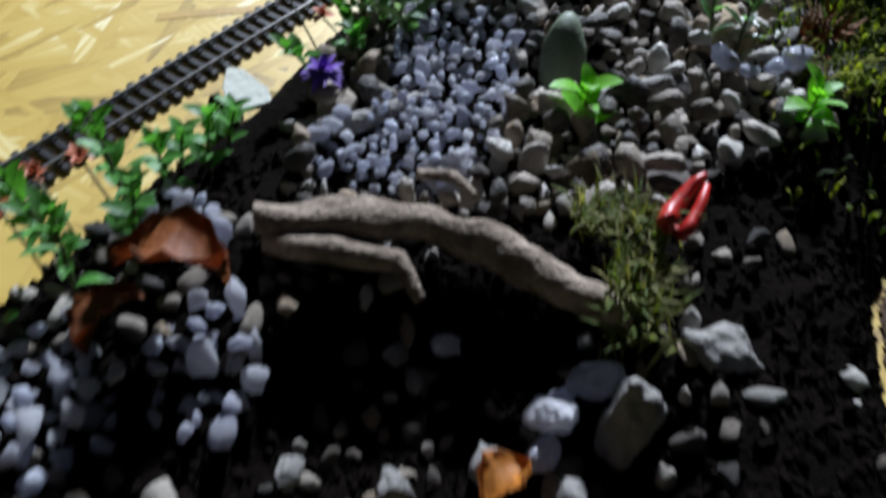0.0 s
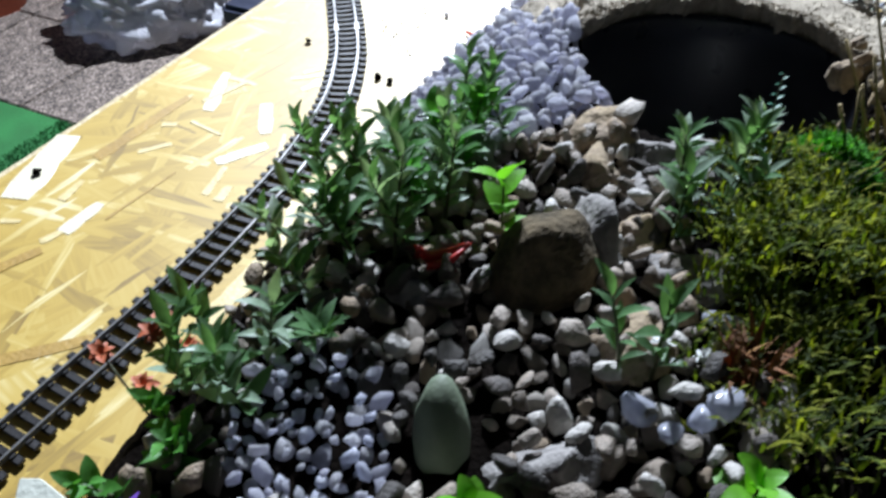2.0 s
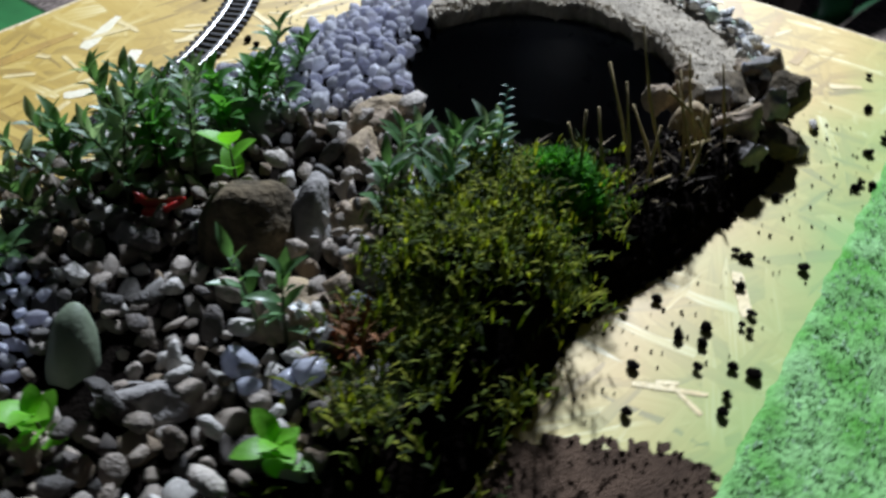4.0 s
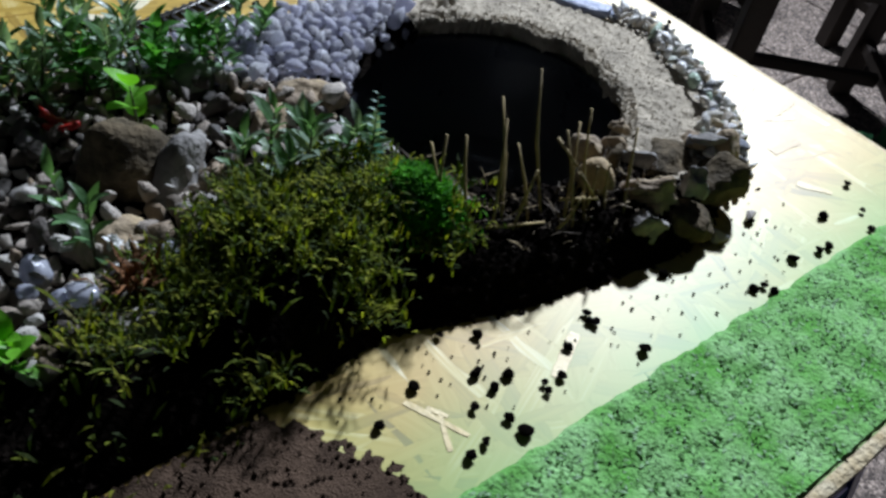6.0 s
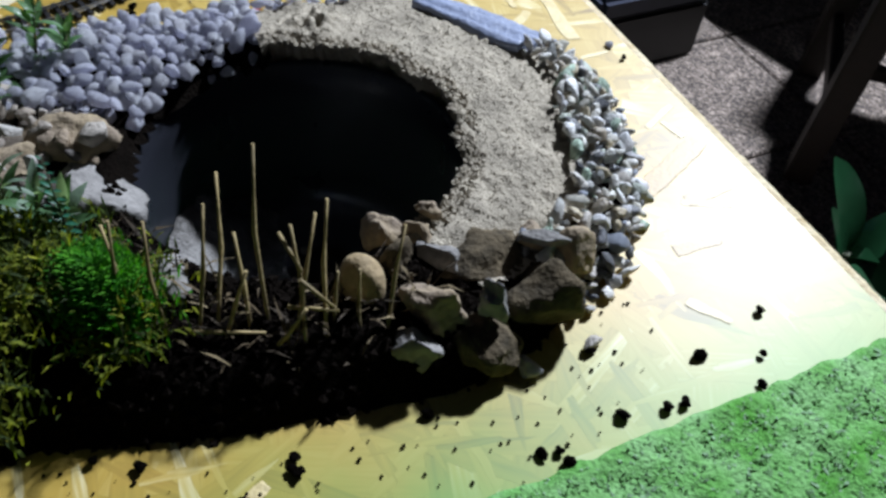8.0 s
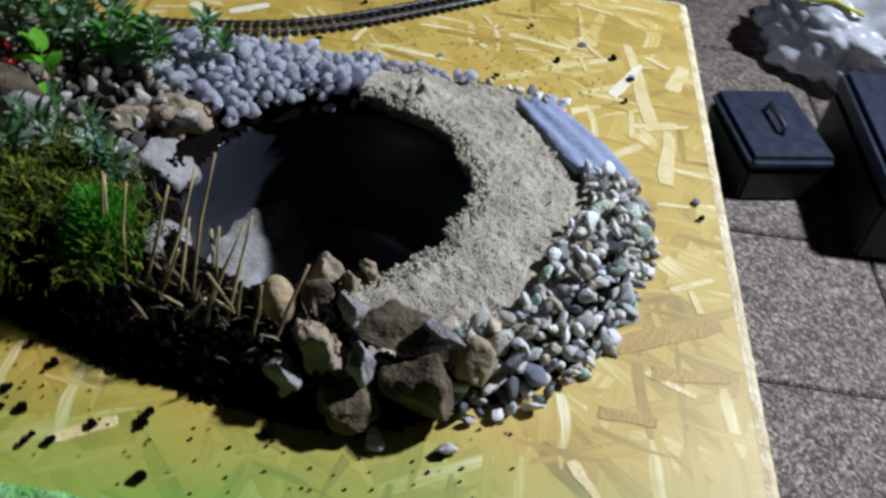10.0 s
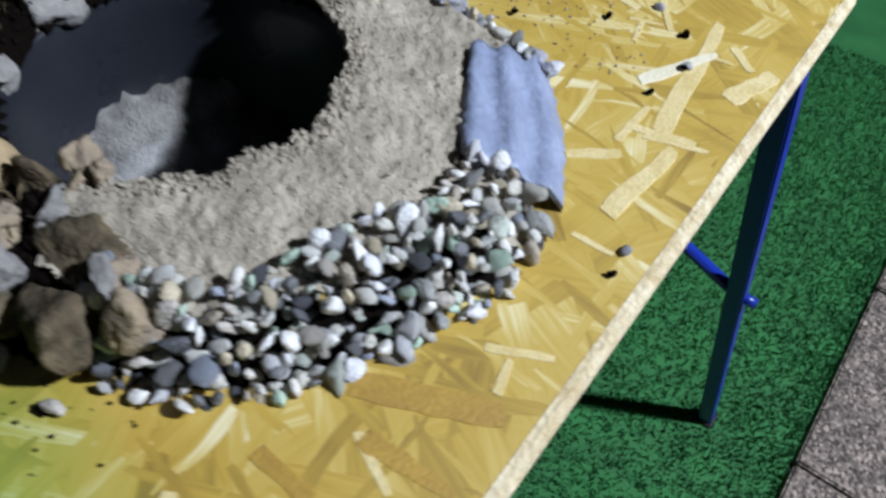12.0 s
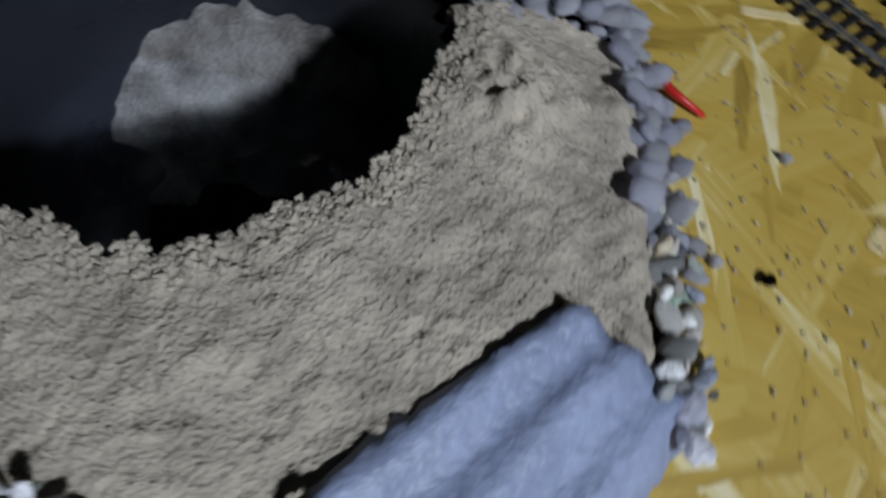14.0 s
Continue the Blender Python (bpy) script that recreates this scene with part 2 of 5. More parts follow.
def chipboard():
    """Oriented strand board: layers of long flakes lying across one another, varnished; green spray paint towards the grass mat."""
    m = material("oriented strand board", (0.5, 0.33, 0.11), 0.42, 30, 0.3, 0.25, 250)
    nt = m.node_tree
    b = nt.nodes["Principled BSDF"]
    co = nt.nodes.new("ShaderNodeTexCoord").outputs["Object"]
    def math_node(op, a, c=0.0, d=0.0, clamp=False):
        n = nt.nodes.new("ShaderNodeMath")
        n.operation, n.use_clamp = op, clamp
        for k, x in enumerate((a, c, d)):
            if isinstance(x, (int, float)):
                n.inputs[k].default_value = x
            else:
                nt.links.new(x, n.inputs[k])
        return n.outputs[0]
    warp = nt.nodes.new("ShaderNodeTexNoise")
    warp.inputs["Scale"].default_value, warp.inputs["Detail"].default_value = 9.0, 3.0
    nt.links.new(co, warp.inputs["Vector"])
    shade, height = None, None
    for k, (turn, sx, sy, cut, amp) in enumerate(((-33, 7, 30, 0.0, 0.34), (24, 9, 42, 0.5, 0.46), (67, 11, 52, 0.55, 0.5), (-12, 13, 80, 0.78, 0.62), (48, 15, 100, 0.8, 0.7), (-66, 17, 120, 0.84, 0.7), (5, 22, 170, 0.87, 0.8), (82, 26, 210, 0.9, 0.85))):
        mp = nt.nodes.new("ShaderNodeMapping")
        mp.inputs["Rotation"].default_value = (0, 0, radians(turn))
        mp.vector_type = "TEXTURE"
        mp.inputs["Scale"].default_value = (1 / sx, 1 / sy, 1)
        mp.inputs["Location"].default_value = (0.137 * k, 0.219 * k, k)
        add = nt.nodes.new("ShaderNodeVectorMath"); add.operation = "MULTIPLY_ADD"
        add.inputs[1].default_value = (0.016, 0.016, 0)
        nt.links.new(warp.outputs["Color"], add.inputs[0]), nt.links.new(co, add.inputs[2])
        nt.links.new(add.outputs[0], mp.inputs["Vector"])
        vo = nt.nodes.new("ShaderNodeTexVoronoi"); vo.voronoi_dimensions = "2D"; vo.distance = "CHEBYCHEV"
        vo.inputs["Scale"].default_value = 1.0
        nt.links.new(mp.outputs[0], vo.inputs["Vector"])
        sep = nt.nodes.new("ShaderNodeSeparateColor")
        nt.links.new(vo.outputs["Color"], sep.inputs[0])
        grain = nt.nodes.new("ShaderNodeTexNoise")
        gm = nt.nodes.new("ShaderNodeMapping")
        gm.vector_type = "TEXTURE"
        gm.inputs["Rotation"].default_value, gm.inputs["Scale"].default_value = (0, 0, radians(turn)), (0.04, 0.0024, 1)
        nt.links.new(co, gm.inputs["Vector"]), nt.links.new(gm.outputs[0], grain.inputs["Vector"])
        grain.inputs["Scale"].default_value = 1.0
        val = math_node("ADD", math_node("MULTIPLY_ADD", sep.outputs[0], amp, 0.5 - amp / 2), math_node("MULTIPLY_ADD", grain.outputs["Fac"], 0.62, -0.31))
        if shade is None:
            shade, height = val, sep.outputs[0]
        else:
            on = math_node("GREATER_THAN", sep.outputs[1], cut)
            mx = nt.nodes.new("ShaderNodeMix")
            nt.links.new(on, mx.inputs[0]), nt.links.new(shade, mx.inputs[2]), nt.links.new(val, mx.inputs[3])
            mh = nt.nodes.new("ShaderNodeMix")
            nt.links.new(on, mh.inputs[0]), nt.links.new(height, mh.inputs[2]), nt.links.new(sep.outputs[2], mh.inputs[3])
            shade, height = mx.outputs[0], mh.outputs[0]
    ramp = nt.nodes.new("ShaderNodeValToRGB")
    cols = [(0.0, (0.25, 0.15, 0.02)), (0.18, (0.37, 0.235, 0.03)), (0.45, (0.49, 0.32, 0.045)), (0.72, (0.55, 0.385, 0.08)), (0.86, (0.66, 0.52, 0.2)), (1.0, (0.78, 0.68, 0.4))]
    els = ramp.color_ramp.elements
    els.remove(els[1])
    for i, (p, c) in enumerate(cols):
        e = els[0] if i == 0 else els.new(p)
        e.position, e.color = p, (*c, 1)
    # broad dull stains under the varnish
    stain = nt.nodes.new("ShaderNodeTexNoise")
    stain.inputs["Scale"].default_value, stain.inputs["Detail"].default_value = 11.0, 4.0
    nt.links.new(co, stain.inputs["Vector"])
    shade = math_node("ADD", shade, math_node("MULTIPLY_ADD", stain.outputs["Fac"], 1.0, -0.5))
    nt.links.new(shade, ramp.inputs["Fac"])
    # green overspray along the mat's edge, a wavering line across the board
    dot = nt.nodes.new("ShaderNodeVectorMath"); dot.operation = "DOT_PRODUCT"
    nt.links.new(co, dot.inputs[0]); dot.inputs[1].default_value = PAINT_NORMAL
    wob = nt.nodes.new("ShaderNodeTexNoise"); wob.inputs["Scale"].default_value, wob.inputs["Detail"].default_value = 14.0, 5.0
    nt.links.new(co, wob.inputs["Vector"])
    d = math_node("ADD", math_node("SUBTRACT", dot.outputs["Value"], PAINT_AT), math_node("MULTIPLY_ADD", wob.outputs["Fac"], 0.08, -0.04))
    green = math_node("MULTIPLY_ADD", d, 1 / 0.09, 0.8, True)
    green = math_node("MULTIPLY", green, 0.88)
    mix = nt.nodes.new("ShaderNodeMix"); mix.data_type = "RGBA"
    mix.inputs[7].default_value = (0.16, 0.36, 0.045, 1)
    nt.links.new(green, mix.inputs[0]), nt.links.new(ramp.outputs["Color"], mix.inputs[6])
    nt.links.new(mix.outputs[2], b.inputs["Base Color"])
    bp = nt.nodes.new("ShaderNodeBump"); bp.inputs["Strength"].default_value, bp.inputs["Distance"].default_value = 0.8, 0.0012
    nt.links.new(height, bp.inputs["Height"]), nt.links.new(bp.outputs[0], b.inputs["Normal"])
    for l in list(b.inputs["Roughness"].links):
        nt.links.remove(l)
    varnish(b)
    return m


# ---- helpers of this scene ----
def link(name, bm, mats, parent=None, label="", category="", group="", kind="", smooth=False):
    me = bpy.data.meshes.new(name)
    if smooth:
        for f in bm.faces:
            f.smooth = True
    bm.to_mesh(me), bm.free()
    for m in (mats if isinstance(mats, (list, tuple)) else [mats]):
        me.materials.append(m)
    ob = new(name, me)
    if parent:
        ob.parent = parent
    return tagged(ob, label, category, group, kind)


def part(name, bm, mat, parent, label="", smooth=False):
    return link(name, bm, mat, parent, label, smooth=smooth)


def box(bm, lo, hi, m=None, bevel=0.0):
    c = (Vector(lo) + Vector(hi)) / 2
    s = Vector(hi) - Vector(lo)
    made = bmesh.ops.create_cube(bm, size=1, matrix=(m or Matrix()) @ Matrix.Translation(c) @ Matrix.Diagonal((*s, 1)))
    if bevel:
        es = list({e for v in made["verts"] for e in v.link_edges})
        bmesh.ops.bevel(bm, geom=es, offset=bevel, segments=2, affect="EDGES")
    return bm


def tube(bm, points, radii, sides=8, caps=True):
    """A round bar along points; radii one for all or one each."""
    pts = [Vector(p) for p in points]
    radii = radii if isinstance(radii, (list, tuple)) else [radii] * len(pts)
    rings = []
    for i, p in enumerate(pts):
        d = (pts[min(i + 1, len(pts) - 1)] - pts[max(i - 1, 0)]).normalized()
        a = d.cross(Vector((0, 0, 1)) if abs(d.z) < 0.9 else Vector((1, 0, 0))).normalized()
        b = d.cross(a)
        rings.append([bm.verts.new(p + radii[i] * (math.cos(k * 2 * math.pi / sides) * a + math.sin(k * 2 * math.pi / sides) * b)) for k in range(sides)])
    for r0, r1 in zip(rings, rings[1:]):
        for k in range(sides):
            bm.faces.new((r0[k], r0[(k + 1) % sides], r1[(k + 1) % sides], r1[k])).smooth = True
    if caps:
        bm.faces.new(rings[0][::-1]), bm.faces.new(rings[-1])
    return bm


def empty(name, place, label, category, group="", kind=""):
    ob = new(name)
    ob.location = place
    ob.empty_display_size = 0.01
    return tagged(ob, label, category, group, kind)


def stone_bm(seed, size, subdiv=2, rough=0.25, cut=True, sharp=0.0):
    """A worn stone: a ball cut by a few planes and pushed about by noise, about size across."""
    rnd = random.Random(seed)
    bm = bmesh.new()
    bmesh.ops.create_icosphere(bm, subdivisions=subdiv, radius=1)
    planes = [(Vector((rnd.uniform(-1, 1), rnd.uniform(-1, 1), rnd.uniform(-1, 1))).normalized(), rnd.uniform(0.48, 0.8 - 0.2 * sharp)) for _ in range(9)]
    off = Vector((seed * 3.7, seed * 1.3, 0))
    for v in bm.verts:
        p = v.co.copy()
        for n, d in (planes if cut else ()):
            over = p.dot(n) - d
            if over > 0:
                p -= n * over * 0.93
        p *= 1 + rough * noise.noise(p * 1.6 + off) + rough * 0.35 * noise.noise(p * 4 + off) + (rough * 0.22 * noise.noise(p * 11 + off) if subdiv > 3 else 0)
        v.co = Vector((p.x * size[0], p.y * size[1], p.z * size[2])) / 2
    for f in bm.faces:
        f.smooth = True
    if sharp:
        for e in bm.edges:
            e.smooth = e.calc_face_angle(0) < 0.5
    return bm


# ---- the mound: its outline on the board and its height ----
POND = (1.38, 2.83, 0.47)
# the near side is pushed out to where the mound's shadow ends on the board
OUTLINE = [(0.5, 0.15), (0.78, 0.3), (0.95, 0.9), (1.25, 1.35), (1.41, 1.64), (1.51, 1.82), (1.67, 1.95), (1.86, 2.12), (2.03, 2.32), (2.16, 2.46), (2.26, 2.63),
           (2.3, 2.93), (2.32, 3.1), (2.28, 3.3), (2.12, 3.56), (1.96, 3.76), (1.75, 3.86), (1.38, 3.93), (1.08, 3.86), (0.75, 3.5), (0.55, 3.2),
           (0.38, 3.0), (0.2, 2.74), (0.04, 2.5), (-0.15, 2.15), (-0.35, 1.8), (-0.48, 1.5), (-0.7, 1.15), (-0.95, 0.75), (-1.0, 0.4), (-0.6, 0.15)]
OUT = np.array(OUTLINE)


def edge_distance(u, v):
    """How far inside the mound's outline a place lies (outside: minus)."""
    a, b = OUT, np.roll(OUT, -1, 0)
    p = np.array((u, v))
    ab = b - a
    t = np.clip(((p - a) * ab).sum(1) / (ab ** 2).sum(1), 0, 1)
    d = np.sqrt((((a + ab * t[:, None]) - p) ** 2).sum(1)).min()
    cross = (a[:, 1] > v) != (b[:, 1] > v)
    xs = a[:, 0] + (v - a[:, 1]) * ab[:, 0] / np.where(ab[:, 1] == 0, 1e-9, ab[:, 1])
    return d if (cross & (u < xs)).sum() % 2 else -d


def smooth(a, b, x):
    t = min(max((x - a) / (b - a), 0), 1)
    return t * t * (3 - 2 * t)


_heights = {}


def ground(u, v):
    """Height of the mound over the board, without its stones."""
    key = (round(u, 3), round(v, 3))
    if key not in _heights:
        _heights[key] = _ground(u, v)
    return _heights[key]


def _ground(u, v):
    d = edge_distance(u, v)
    r = math.hypot(u - POND[0], v - POND[1])
    h = -0.04 + 0.15 * smooth(-0.02, 0.16, d) + 0.03 * smooth(0.1, 0.35, d)
    h += 0.02 * smooth(0.75, 0.5, r)
    h += 0.010 * noise.noise(Vector((u * 6, v * 6, 0))) + 0.005 * noise.noise(Vector((u * 17, v * 17, 3)))
    h -= 0.12 * smooth(0.5, 0.3, math.hypot((u - 0.05) / 0.95, (v - 0.5) / 0.75))   # the hollow under the driftwood
    h += 0.15 * smooth(0.3, 0.0, math.hypot((u - 1.17) / 0.9, (v - 1.85) / 1.4)) + 0.05 * smooth(0.25, 0.0, math.hypot(u - 0.95, v - 1.35))   # under the moss
    h += 0.05 * smooth(0.3, 0.0, math.hypot((u + 0.45), (v - 0.9)))
    h -= 0.07 * smooth(POND[2] + 0.035, POND[2] - 0.01, r)
    return h


def piece(name, mesh, parent, m):
    """One of many alike pieces of a thing, on a shared mesh."""
    ob = new(name, mesh)
    ob.parent = parent
    ob.matrix_parent_inverse = Matrix.Translation(-parent.location)
    ob.matrix_basis = m
    return ob


def mesh_of(name, bm, mat):
    me = bpy.data.meshes.new(name)
    bm.to_mesh(me), bm.free()
    me.materials.append(mat)
    return me


def turned(place, rnd, size=1.0, lean=3.15):
    return Matrix.LocRotScale(place, Euler((rnd.uniform(-lean, lean), rnd.uniform(-lean, lean), rnd.uniform(0, 6.28))), Vector((size,) * 3))


# ---- ground, table and board ----
D1, D2 = Vector((0.8388, -0.5445)), Vector((0.5445, 0.8388))
CORNER = Vector((0.51, 5.03))
ALONG = Matrix(((D1.x, D2.x, 0, 0), (D1.y, D2.y, 0, 0), (0, 0, 1, 0), (0, 0, 0, 1)))


def plan(a, b, h=0.0):
    """A place by lengths along the board's two edges, from the plan's origin."""
    return at(*(a * D1 + b * D2), h)


bm = bmesh.new()
bmesh.ops.create_grid(bm, x_segments=4, y_segments=4, size=30)
ground_sheet = link("ground", bm, JOINT, label="dark earth under the paving slabs", category="ground", kind="structure")
ground_sheet.location.z = -0.022

# board with a round hole for the bowl
bm = bmesh.new()
hole = CORNER.x, CORNER.y
sx, sy = 0.693, 1.22
centre = (Vector((POND[0], POND[1])) - CORNER) * U
cx, cy = centre.dot(D1), centre.dot(D2)
rings = []
EDGE = 0.008
for z in (0.0, -0.012):
    inner = [bm.verts.new((cx + 0.0985 * math.cos(k * math.pi / 32), cy + 0.0985 * math.sin(k * math.pi / 32), z)) for k in range(64)]
    outer = []
    for k in range(64):
        c, s = math.cos(k * math.pi / 32), math.sin(k * math.pi / 32)
        t = min(((sx - cx) if c > 0 else EDGE - cx) / c if abs(c) > 1e-6 else 1e9, ((-EDGE - cy) if s > 0 else (-sy - cy)) / s if abs(s) > 1e-6 else 1e9)
        outer.append(bm.verts.new((cx + t * c, cy + t * s, z)))
    corners = [bm.verts.new((x, y, z)) for x, y in ((sx, -EDGE), (EDGE, -EDGE), (EDGE, -sy), (sx, -sy))]
    rings.append((inner, outer, corners))
for f, (inner, outer, corners) in enumerate(rings):
    for k in range(64):
        n = (k + 1) % 64
        quad = [inner[k], outer[k], outer[n], inner[n]]
        a, b = outer[k].co, outer[n].co
        for c in corners:
            if abs(a.x - b.x) > 1e-5 and abs(a.y - b.y) > 1e-5 and min(abs(c.co.x - a.x) + abs(c.co.y - b.y), abs(c.co.x - b.x) + abs(c.co.y - a.y)) < 1e-5:
                quad.insert(2, c)
        bm.faces.new(quad if f == 0 else quad[::-1])
bmesh.ops.bridge_loops(bm, edges=[e for e in bm.edges if len(e.link_faces) == 1 and math.hypot(e.verts[0].co.x - cx, e.verts[0].co.y - cy) < 0.0995 and math.hypot(e.verts[1].co.x - cx, e.verts[1].co.y - cy) < 0.0995])
bmesh.ops.bridge_loops(bm, edges=[e for e in bm.edges if len(e.link_faces) == 1])
bmesh.ops.recalc_face_normals(bm, faces=bm.faces)
OSB = chipboard()
board = link("layout_board", bm, OSB, label="varnished strand board with green overspray, carried by a folding table", category="board")
board.matrix_world = Matrix.Translation(at(CORNER.x, CORNER.y)) @ ALONG
# the raw sawn edge of the board: pale, chipped and slightly rounded
RAW = material("raw pale sawn edge", (0.72, 0.62, 0.42), 0.8, 90, 0.35, 0.9, 300, tint=(0.5, 0.38, 0.2))
for start, end, out in (((EDGE, -EDGE), (sx, -EDGE), (0, 1)), ((EDGE, -sy), (EDGE, -EDGE), (-1, 0)), ((sx - 0.0002, -EDGE), (sx - 0.0002, -sy), (1, 0))):
    bm = bmesh.new()
    s0, e0, o = Vector(start), Vector(end), Vector(out)
    rows_ = []
    for k in range(121):
        q = s0.lerp(e0, k / 120)
        w = 0.0012 * noise.noise(Vector((k * 0.7, out[0] * 9, 2)))
        rows_.append([bm.verts.new((*(q + o * x), z)) for x, z in ((0.0002, -0.0001), (0.004 + w, -0.0006), (0.0072 + w, -0.002), (EDGE, -0.005), (EDGE - 0.0005, -0.0118), (0.0002, -0.0118))])
    for a, b in zip(rows_, rows_[1:]):
        for k in range(5):
            bm.faces.new((a[k], a[k + 1], b[k + 1], b[k]))
    bm.faces.new(rows_[0]), bm.faces.new(rows_[-1][::-1])
    bmesh.ops.recalc_face_normals(bm, faces=bm.faces)
    part("edge", bm, RAW, board, "pale chipped sawn edge")

# large strands that stand out on the board's face: pale, white and brown
STRANDS = {"pale": material("pale wood strand", (0.74, 0.6, 0.3), 0.5, 60, 0.3, 0.3, 400, tint=(0.62, 0.47, 0.18)),
           "white": material("whitish wood strand", (0.8, 0.74, 0.56), 0.5, 60, 0.2, 0.3, 400, tint=(0.74, 0.66, 0.44)),
           "brown": material("orange brown wood strand", (0.45, 0.27, 0.035), 0.5, 40, 0.35, 0.3, 400, tint=(0.36, 0.21, 0.03))}
for _m in STRANDS.values():
    _b = _m.node_tree.nodes["Principled BSDF"]
    for _l in list(_b.inputs["Roughness"].links):
        _m.node_tree.links.remove(_l)
    varnish(_b)


def strand(p, q, width, shade, seed):
    """A thin split flake of wood lying in the board's face, from p to q on the plan."""
    r = random.Random(seed)
    a, b = [ALONG.to_3x3().transposed() @ (at(*x) - at(CORNER.x, CORNER.y)) for x in (p, q)]
    side = Vector((-(b - a).y, (b - a).x, 0)).normalized() * width * U / 2
    z = 0.00025 + 0.0002 * r.random()
    slant = r.uniform(-0.1, 0.5)
    bm = bmesh.new()
    rows = []
    for k in range(10):
        f = k / 9
        wide = (0.8 if k in (0, 9) else 1) * (1 - slant * f) * r.uniform(0.85, 1.08)
        c = a.lerp(b, f) + side * 0.3 * noise.noise(Vector((f * 2, seed, 0)))
        rows.append([bm.verts.new((*(c - side * wide).xy, -0.0002)), bm.verts.new((*(c - side * wide * 0.92).xy, z)), bm.verts.new((*(c + side * wide * 0.93 + (b - a) * (0.06 * slant if k in (0, 9) else 0)).xy, z)), bm.verts.new((*(c + side * wide).xy, -0.0002))])
    for m, n in zip(rows, rows[1:]):
        for k in range(3):
            bm.faces.new((m[k], n[k], n[k + 1], m[k + 1]))
    bmesh.ops.recalc_face_normals(bm, faces=bm.faces)
    part("strand", bm, STRANDS[shade], board)


for k, (x0, y0, x1, y1, w, shade) in enumerate((
        (1.68, 4.02, 1.41, 4.23, 0.07, "pale"), (1.35, 4.2, 0.78, 4.47, 0.075, "pale"), (1.11, 4.16, 0.95, 4.43, 0.06, "white"), (1.17, 4.43, 1.03, 4.6, 0.08, "pale"),
        (1.46, 3.92, 1.44, 4.08, 0.04, "pale"), (1.36, 4.15, 1.41, 4.33, 0.03, "pale"), (2.23, 3.74, 2.14, 3.77, 0.03, "pale"), (2.23, 3.42, 2.28, 3.76, 0.08, "brown"),
        (2.35, 3.46, 2.46, 3.66, 0.06, "brown"), (1.39, 4.07, 1.23, 4.18, 0.03, "pale"), (-0.87, 2.6, -0.79, 2.93, 0.12, "white"), (-0.68, 2.42, -0.6, 2.54, 0.06, "white"),
        (-0.8, 1.93, -0.49, 2.0, 0.05, "brown"), (-0.57, 2.46, -0.4, 2.67, 0.012, "brown"), (-0.67, 2.78, -0.42, 3.12, 0.06, "brown"), (-0.24, 2.0, -0.06, 2.26, 0.06, "pale"))):
    strand((x0, y0), (x1, y1), w, shade, k)
for k, (x0, y0, x1, y1, w, shade) in enumerate((
        (-0.34, 3.02, -0.3, 3.28, 0.06, "white"), (-0.28, 2.71, -0.12, 2.78, 0.05, "white"), (-0.13, 2.85, -0.14, 3.04, 0.05, "white"), (2.34, 3.45, 2.47, 3.53, 0.03, "pale"),
        (2.4, 3.25, 2.49, 3.38, 0.05, "brown"), (2.11, 3.71, 2.13, 3.87, 0.03, "pale"), (-0.95, 2.2, -0.72, 2.35, 0.05, "brown"), (0.5, 4.0, 0.72, 4.2, 0.05, "pale"), (0.35, 3.7, 0.55, 3.95, 0.04, "brown"))):
    strand((x0, y0), (x1, y1), w, shade, 40 + k)

# small splinters and short flakes all over the face
r = random.Random(61)
made = 0
while made < 45:
    a, b = r.uniform(-2.2, 0.66), r.uniform(1.6, 4.42)
    p = a * D1 + b * D2
    turn, ln = r.gauss(0.6, 0.7), r.uniform(0.05, 0.2)
    q = p + Vector((math.cos(turn), math.sin(turn))) * ln
    if edge_distance(*p) > -0.06 or edge_distance(*q) > -0.06 or not -2.25 < q.dot(D1) < 0.68 or q.dot(D2) > 4.43:
        continue
    strand(p, q, r.uniform(0.015, 0.04), "pale", 100 + made)
    made += 1

# green flock mat along one side of the board
A0 = -2.311   # the board's corner along the first edge
B0 = 4.497    # and along the second
rnd = random.Random(5)
bm = bmesh.new()
grid = {}
n1, n2 = 40, 260
for i in range(n1 + 1):
    for j in range(n2 + 1):
        a = 0.70 + 0.012 * noise.noise(Vector((j * 0.35, 0, 0))) * (i == 0) + (A0 + sx / U - 0.71) * i / n1
        b = B0 - 0.03 - (sy / U - 0.1) * j / n2
        grid[i, j] = bm.verts.new(plan(a, b, 0.012 + 0.010 * noise.noise(Vector((a * 9, b * 9, 0))) + 0.008 * noise.noise(Vector((a * 24, b * 24, 0))) + 0.006 * noise.noise(Vector((a * 60, b * 60, 0))) - (0.012 if i == 0 else 0)))
for i in range(n1):
    for j in range(n2):
        bm.faces.new((grid[i, j], grid[i + 1, j], grid[i + 1, j + 1], grid[i, j + 1])).smooth = True
bmesh.ops.recalc_face_normals(bm, faces=bm.faces)
link("grass_mat", bm, MAT_GREEN, label="light green flocked grass mat glued on the board", category="mat")

# folding table: blue steel legs under the board
table = empty("folding_table", plan(A0 + 2.3, B0 - 3, -3.6), "folding table with blue painted steel legs", "table")


def world_part(name, bm, mat, parent, label=""):
    ob = part(name, bm, mat, parent, label)
    ob.matrix_parent_inverse = Matrix.Translation(-parent.location)
    return ob


FAR_SIDE = B0 - sy / U   # the board's other end along the second edge


